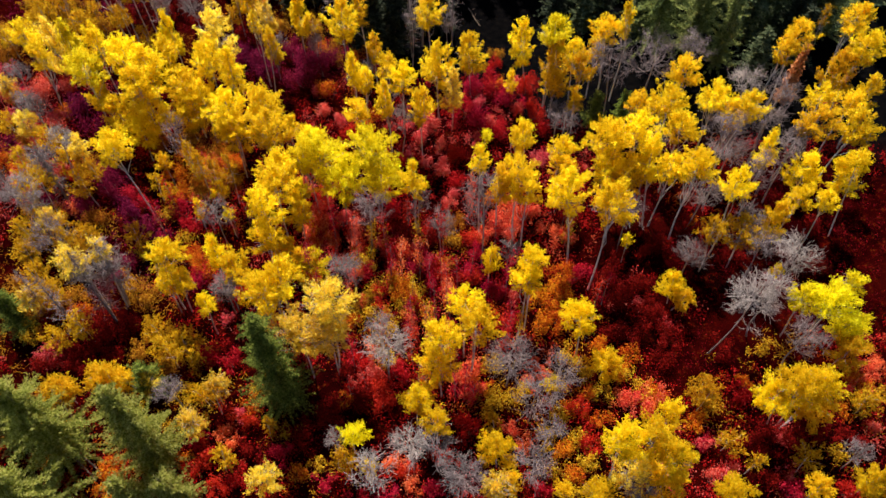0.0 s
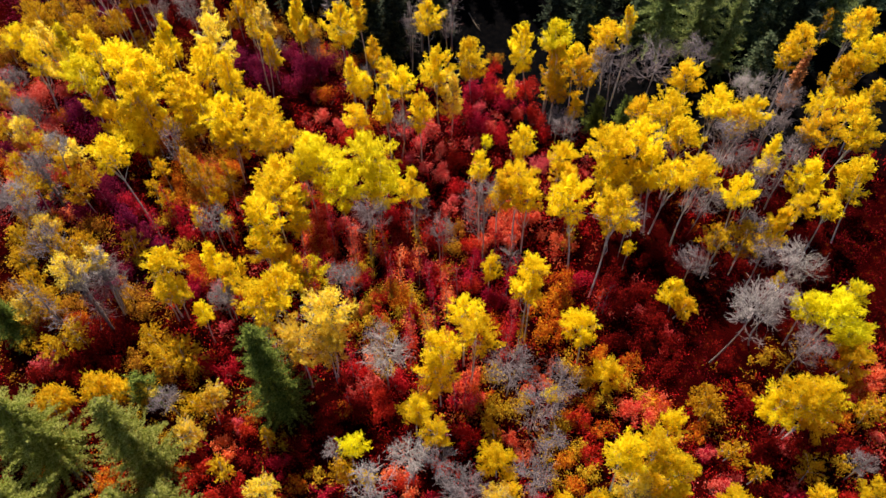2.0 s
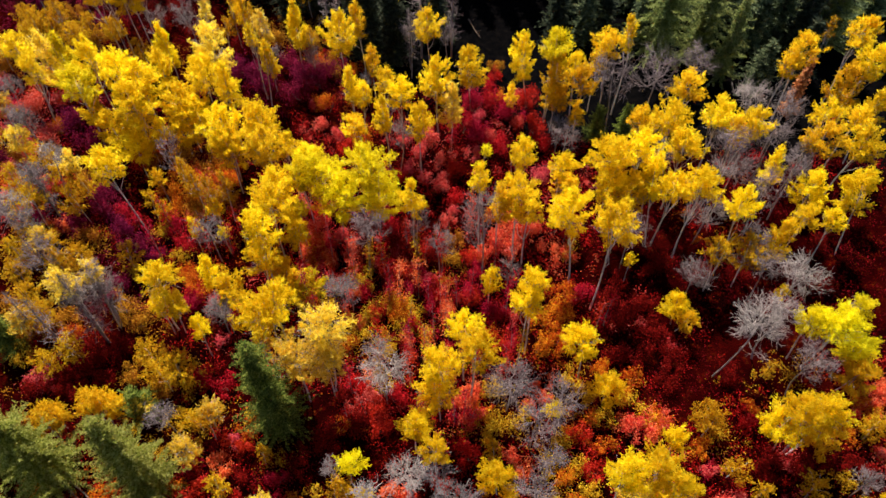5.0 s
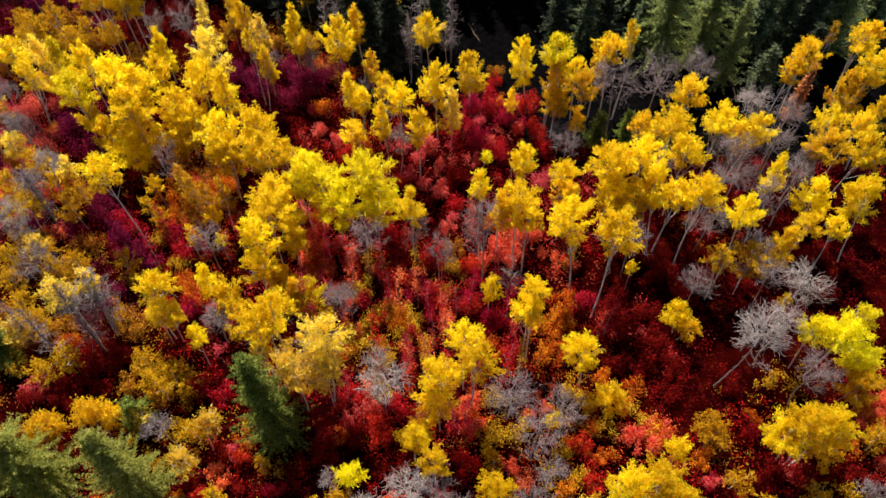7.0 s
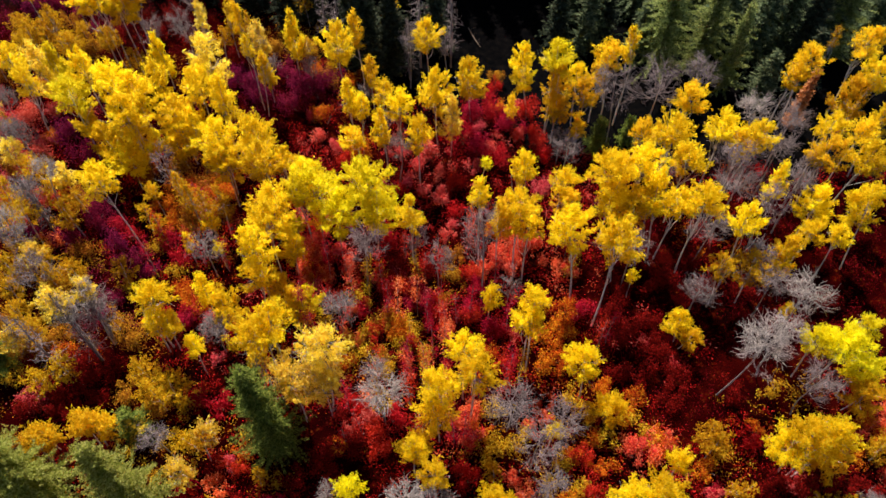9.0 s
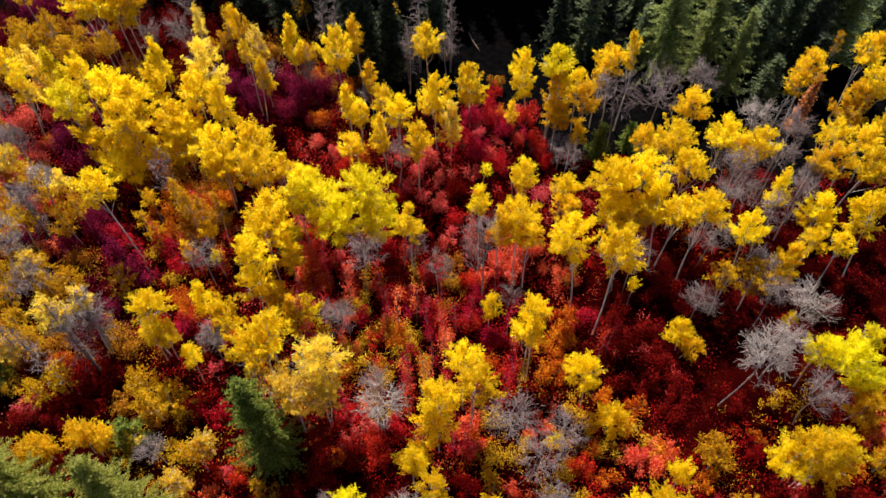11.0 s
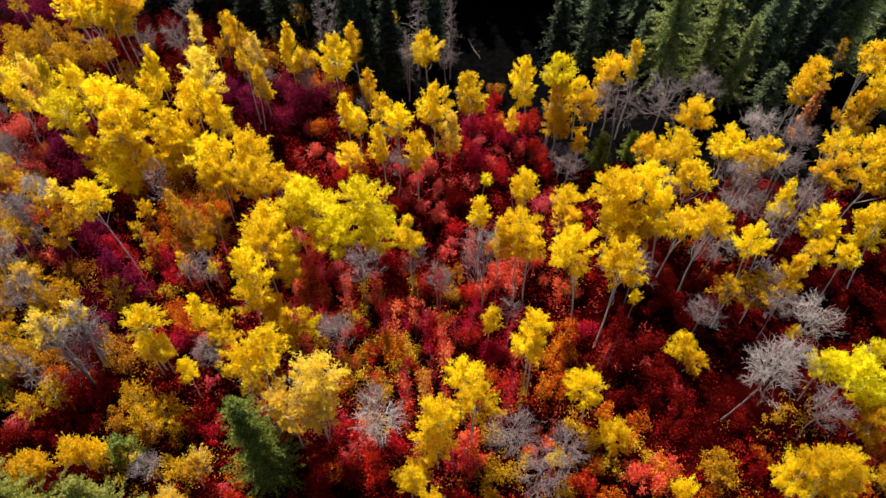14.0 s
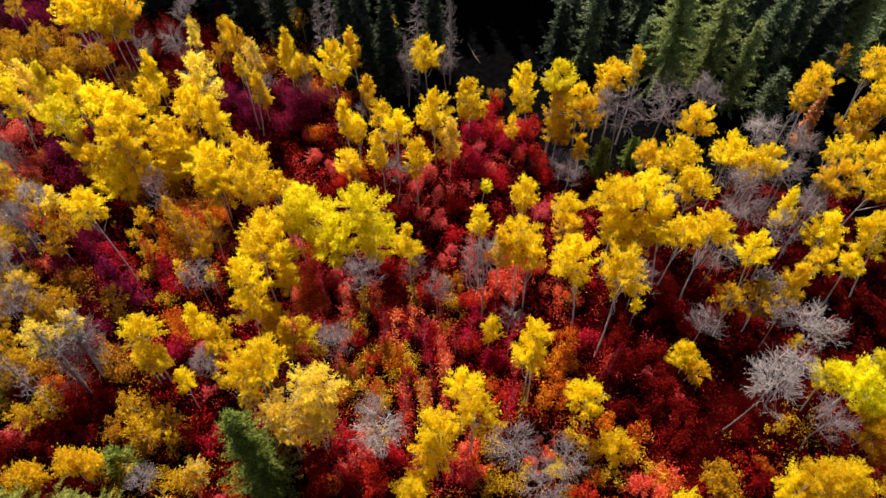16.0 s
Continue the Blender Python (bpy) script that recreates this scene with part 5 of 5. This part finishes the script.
shrub(3.37, 27.78, 0.92, "O")
shrub(2.27, 24.04, 1.28, "R")
shrub(0.29, 21.04, 1.15, "R")
shrub(-4.38, 18.20, 1.03, "R")
shrub(-6.71, 18.20, 1.03, "R")
shrub(-55.68, 90.27, 1.69, "M")
shrub(-58.04, 91.53, 1.55, "M")
shrub(-52.59, 89.03, 1.37, "M")
shrub(-30.69, 92.16, 1.40, "D")
shrub(-29.73, 89.03, 1.22, "D")
shrub(-49.93, 85.42, 1.34, "B")
shrub(-42.27, 81.96, 1.46, "D")
shrub(-45.26, 79.74, 1.58, "B")
shrub(-35.86, 76.53, 1.55, "B")
shrub(-36.04, 86.60, 1.65, "D")
shrub(-37.08, 83.10, 1.62, "D")
shrub(-32.56, 80.85, 1.45, "D")
shrub(-25.65, 74.46, 1.53, "M")
shrub(-23.73, 75.49, 1.26, "M")
shrub(-49.17, 87.81, 1.36, "M")
shrub(-21.55, 79.74, 1.44, "B")
shrub(-17.11, 78.66, 1.43, "B")
shrub(-13.85, 74.46, 1.39, "B")
shrub(-15.81, 76.53, 0.98, "O")
shrub(-11.00, 73.45, 1.10, "O")
shrub(-8.53, 72.45, 1.10, "R")
shrub(-19.54, 75.49, 1.40, "M")
shrub(-53.83, 77.58, 1.56, "B")
shrub(-49.25, 72.45, 1.37, "O")
shrub(-27.10, 78.66, 1.00, "D")
shrub(6.17, 71.95, 1.09, "R")
shrub(47.08, 65.81, 0.91, "R")
shrub(6.96, 74.46, 0.97, "B")
shrub(-28.22, 55.95, 1.62, "O")
shrub(-26.19, 55.13, 1.61, "C")
shrub(-24.17, 54.31, 1.61, "O")
shrub(-26.32, 52.72, 1.59, "O")
shrub(-29.40, 58.48, 1.53, "B")
shrub(-23.22, 55.95, 1.37, "O")
shrub(-32.38, 57.63, 1.39, "B")
shrub(-29.85, 53.51, 1.23, "O")
shrub(-44.05, 58.48, 1.53, "B")
shrub(-47.87, 58.48, 1.53, "B")
shrub(-47.01, 54.31, 1.36, "O")
shrub(-36.94, 47.42, 1.29, "B")
shrub(-41.82, 44.59, 1.37, "B")
shrub(-37.96, 43.22, 1.36, "B")
shrub(-41.64, 39.29, 1.31, "B")
shrub(-37.34, 36.20, 1.28, "B")
shrub(-47.90, 56.78, 1.38, "K")
shrub(-42.38, 54.31, 1.23, "K")
shrub(-44.85, 50.78, 1.20, "K")
shrub(-40.34, 48.89, 1.07, "C")
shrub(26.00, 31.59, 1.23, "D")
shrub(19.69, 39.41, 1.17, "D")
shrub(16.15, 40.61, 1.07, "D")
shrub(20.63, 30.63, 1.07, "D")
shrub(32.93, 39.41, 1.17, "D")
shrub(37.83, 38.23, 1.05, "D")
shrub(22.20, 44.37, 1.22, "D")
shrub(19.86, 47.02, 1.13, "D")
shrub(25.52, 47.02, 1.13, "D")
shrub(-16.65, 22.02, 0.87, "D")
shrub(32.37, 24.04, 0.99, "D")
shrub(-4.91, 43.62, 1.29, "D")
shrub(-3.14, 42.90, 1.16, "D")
shrub(-26.22, 50.78, 1.08, "C")
shrub(-28.67, 52.33, 1.09, "O")
shrub(-55.37, 71.05, 1.43, "K")
shrub(-53.57, 66.85, 1.39, "K")
shrub(-56.43, 74.35, 1.60, "B")
shrub(-50.91, 62.88, 1.35, "K")
shrub(-50.24, 59.11, 1.18, "M")
shrub(-50.05, 56.42, 1.29, "O")
shrub(-57.09, 77.22, 1.63, "B")
shrub(-51.28, 66.85, 1.25, "R")
shrub(-8.28, 41.48, 1.38, "G")
shrub(-7.21, 38.07, 1.34, "G")
shrub(-7.88, 35.48, 1.20, "G")
shrub(-4.75, 39.41, 1.36, "G")
shrub(-3.82, 36.76, 1.22, "G")
shrub(-5.09, 34.23, 1.30, "G")
shrub(-1.31, 35.48, 0.98, "G")
shrub(-2.46, 38.07, 1.12, "G")
shrub(-5.45, 30.62, 0.94, "G")
shrub(0.35, 41.48, 1.15, "G")
shrub(4.48, 30.04, 1.15, "G")
shrub(5.39, 27.23, 1.22, "G")
shrub(3.81, 25.61, 1.10, "G")
shrub(7.46, 27.78, 1.12, "G")
shrub(10.06, 28.34, 1.13, "G")
shrub(11.32, 30.62, 1.26, "G")
shrub(13.28, 29.47, 1.14, "G")
shrub(14.03, 27.23, 1.12, "G")
shrub(10.26, 25.09, 1.20, "G")
shrub(11.53, 23.02, 1.17, "G")
shrub(12.75, 21.04, 1.15, "G")
shrub(9.83, 20.55, 1.05, "G")
shrub(9.09, 23.02, 1.07, "G")
shrub(4.37, 27.23, 1.02, "G")
shrub(10.58, 18.66, 1.03, "G")
shrub(-38.76, 33.00, 1.28, "G")
shrub(-35.17, 31.80, 1.27, "D")
shrub(-32.33, 33.00, 1.28, "D")
shrub(-35.03, 34.85, 1.20, "D")
shrub(-36.38, 30.62, 1.26, "D")
shrub(-30.77, 31.21, 1.16, "D")
shrub(-29.98, 34.23, 1.19, "D")
shrub(-40.69, 35.48, 1.20, "G")
shrub(-24.85, 30.62, 1.15, "G")
shrub(-22.75, 30.62, 1.15, "G")
shrub(-23.08, 27.23, 1.12, "G")
shrub(-17.06, 27.78, 0.72, "G")
shrub(-9.52, 35.48, 1.09, "G")
shrub(-10.97, 39.41, 1.02, "G")
shrub(16.39, 29.47, 1.04, "G")
shrub(17.68, 27.78, 1.12, "G")
shrub(23.95, 26.15, 0.91, "G")
shrub(29.98, 31.80, 0.95, "G")
shrub(33.68, 22.02, 0.97, "G")
shrub(31.00, 19.60, 0.95, "G")
shrub(37.04, 26.15, 1.01, "G")
shrub(39.44, 27.23, 1.02, "G")
shrub(-26.64, 27.23, 1.02, "G")
shrub(-23.39, 24.04, 0.99, "G")
shrub(-21.13, 25.09, 1.00, "G")
shrub(-14.01, 24.04, 0.79, "G")
shrub(-10.69, 20.55, 0.86, "G")
shrub(-42.61, 44.35, 1.29, "G")
shrub(-39.21, 42.90, 1.28, "G")
shrub(-36.46, 41.48, 1.15, "G")
shrub(-42.07, 48.13, 1.21, "G")
shrub(-29.34, 48.13, 1.09, "G")
shrub(-26.87, 45.09, 0.95, "G")
# rose and coral in place of crimson: missing sunlight put into leaf colour
shrub(-9.28, 45.29, 1.04, "K")
shrub(-12.84, 46.35, 1.28, "C")
shrub(-11.80, 44.59, 1.14, "C")
shrub(-6.90, 43.90, 1.02, "K")
shrub(-5.26, 45.29, 1.04, "K")
shrub(-3.47, 43.22, 0.90, "K")
shrub(-7.60, 37.42, 0.86, "C")
shrub(-9.47, 40.57, 0.88, "K")
shrub(-1.48, 42.55, 0.79, "K")
shrub(-13.52, 44.59, 1.03, "C")
shrub(-10.62, 47.42, 0.94, "K")
shrub(-48.24, 60.97, 1.33, "K")
shrub(-46.19, 62.88, 1.08, "K")
shrub(-47.80, 57.75, 1.17, "K")
shrub(-44.83, 54.67, 1.15, "K")
shrub(-47.42, 52.98, 1.13, "K")
shrub(-36.27, 51.32, 1.24, "M")
shrub(-38.15, 54.67, 1.02, "M")
shrub(-34.41, 51.32, 1.12, "R")
shrub(-31.24, 43.62, 1.05, "G")
shrub(-32.69, 32.40, 1.17, "D")
shrub(-38.50, 35.48, 1.20, "B")
shrub(-36.12, 30.62, 0.84, "K")
shrub(-34.10, 30.04, 1.15, "D")

shrub(-13.12, 41.69, 1.30, "C")
shrub(-12.14, 45.19, 1.20, "C")
shrub(-10.18, 42.00, 1.20, "R")
shrub(-12.79, 43.57, 1.10, "K")
shrub(-8.47, 40.76, 1.00, "C")
shrub(-13.96, 46.52, 1.10, "O")
shrub(3.68, 45.19, 1.00, "C")
shrub(5.68, 46.52, 1.10, "C")
shrub(6.75, 45.52, 1.00, "K")

shrub(-13.02, 46.30, 1.30, "C")
shrub(-14.13, 47.37, 1.20, "C")
shrub(-13.23, 44.55, 1.10, "O")
shrub(4.50, 45.25, 1.00, "C")
shrub(12.77, 45.25, 1.00, "C")

saplings = np.random.default_rng(21)
for k in range(74):
    # most stand in the middle of the clearing, some below the great yellow crowns
    sx, sy = (saplings.uniform(-13, 4), saplings.uniform(27, 45)) if k < 46 else (saplings.uniform(-29, -17), saplings.uniform(45, 55)) if k < 60 else (saplings.uniform(-4, 16), saplings.uniform(25, 50))
    pole_sapling(round(sx, 2), round(sy, 2), round(saplings.uniform(3.5, 7.5), 1), "GRCRRR"[saplings.integers(6)])

fallen_log(-34.2, 23.8, -29.2, 19.7, 0.13)
fallen_log(-32.6, 22.8, -27.7, 19.0, 0.10)
fallen_log(3.6, 85.8, 5.1, 81.2, 0.06)

# ---------------------------------------------------------------- undergrowth between the shrubs
SHADE_GAPS = [(27.6, 34.3, 3.0), (31.8, 37.1, 2.4), (22.9, 42.4, 1.8), (38.9, 44.4, 2.2), (-11.5, 28.1, 2.6), (-7.6, 25.2, 1.8), (10.4, 46.5, 1.6), (24.9, 38.7, 1.8), (-8.3, 49.3, 1.8)]     # bare dark ground that stands in for pools of shade: x, y, radius


def undergrowth():
    rng = np.random.default_rng(5)
    known = np.array([(a, b) for a, b, _ in SHRUBS])
    pools = {}
    for k in range(8500):
        y = rng.uniform(12, 104)
        x = rng.uniform(-1, 1) * (30 + 0.40 * y)
        if y > wood_edge(x) or any(math.hypot(x - a, y - b) < r * rng.uniform(0.7, 1.1) for a, b, r in SHADE_GAPS):
            continue
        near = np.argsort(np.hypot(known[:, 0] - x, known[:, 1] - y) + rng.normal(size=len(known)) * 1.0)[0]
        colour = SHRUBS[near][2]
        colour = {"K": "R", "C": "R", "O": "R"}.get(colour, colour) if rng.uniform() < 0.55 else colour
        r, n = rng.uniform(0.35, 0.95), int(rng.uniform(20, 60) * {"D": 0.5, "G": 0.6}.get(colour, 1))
        d = rng.normal(size=(n, 3)) * np.array([r * 0.6, r * 0.6, 0.25])
        p = d + np.array([x, y, rng.uniform(0.2, 0.8)])
        p[:, 2] = np.maximum(p[:, 2], 0.03)
        pools.setdefault(colour, []).append(p)
    for colour, ps in pools.items():
        p = np.concatenate(ps)
        nor = unit(rng.normal(size=p.shape) * 0.7 + np.array([0, 0, 0.7]))
        ob = new("undergrowth", mesh_of("undergrowth", *leaves(rng, p, nor, 0.074), BUSH[colour]))
        tagged(ob, SHRUB_LABEL[colour].replace("low shrub with", "ground cover of").replace("low sparse shrub with", "ground cover of"), "undergrowth", kind="stuff")


undergrowth()
thickets()
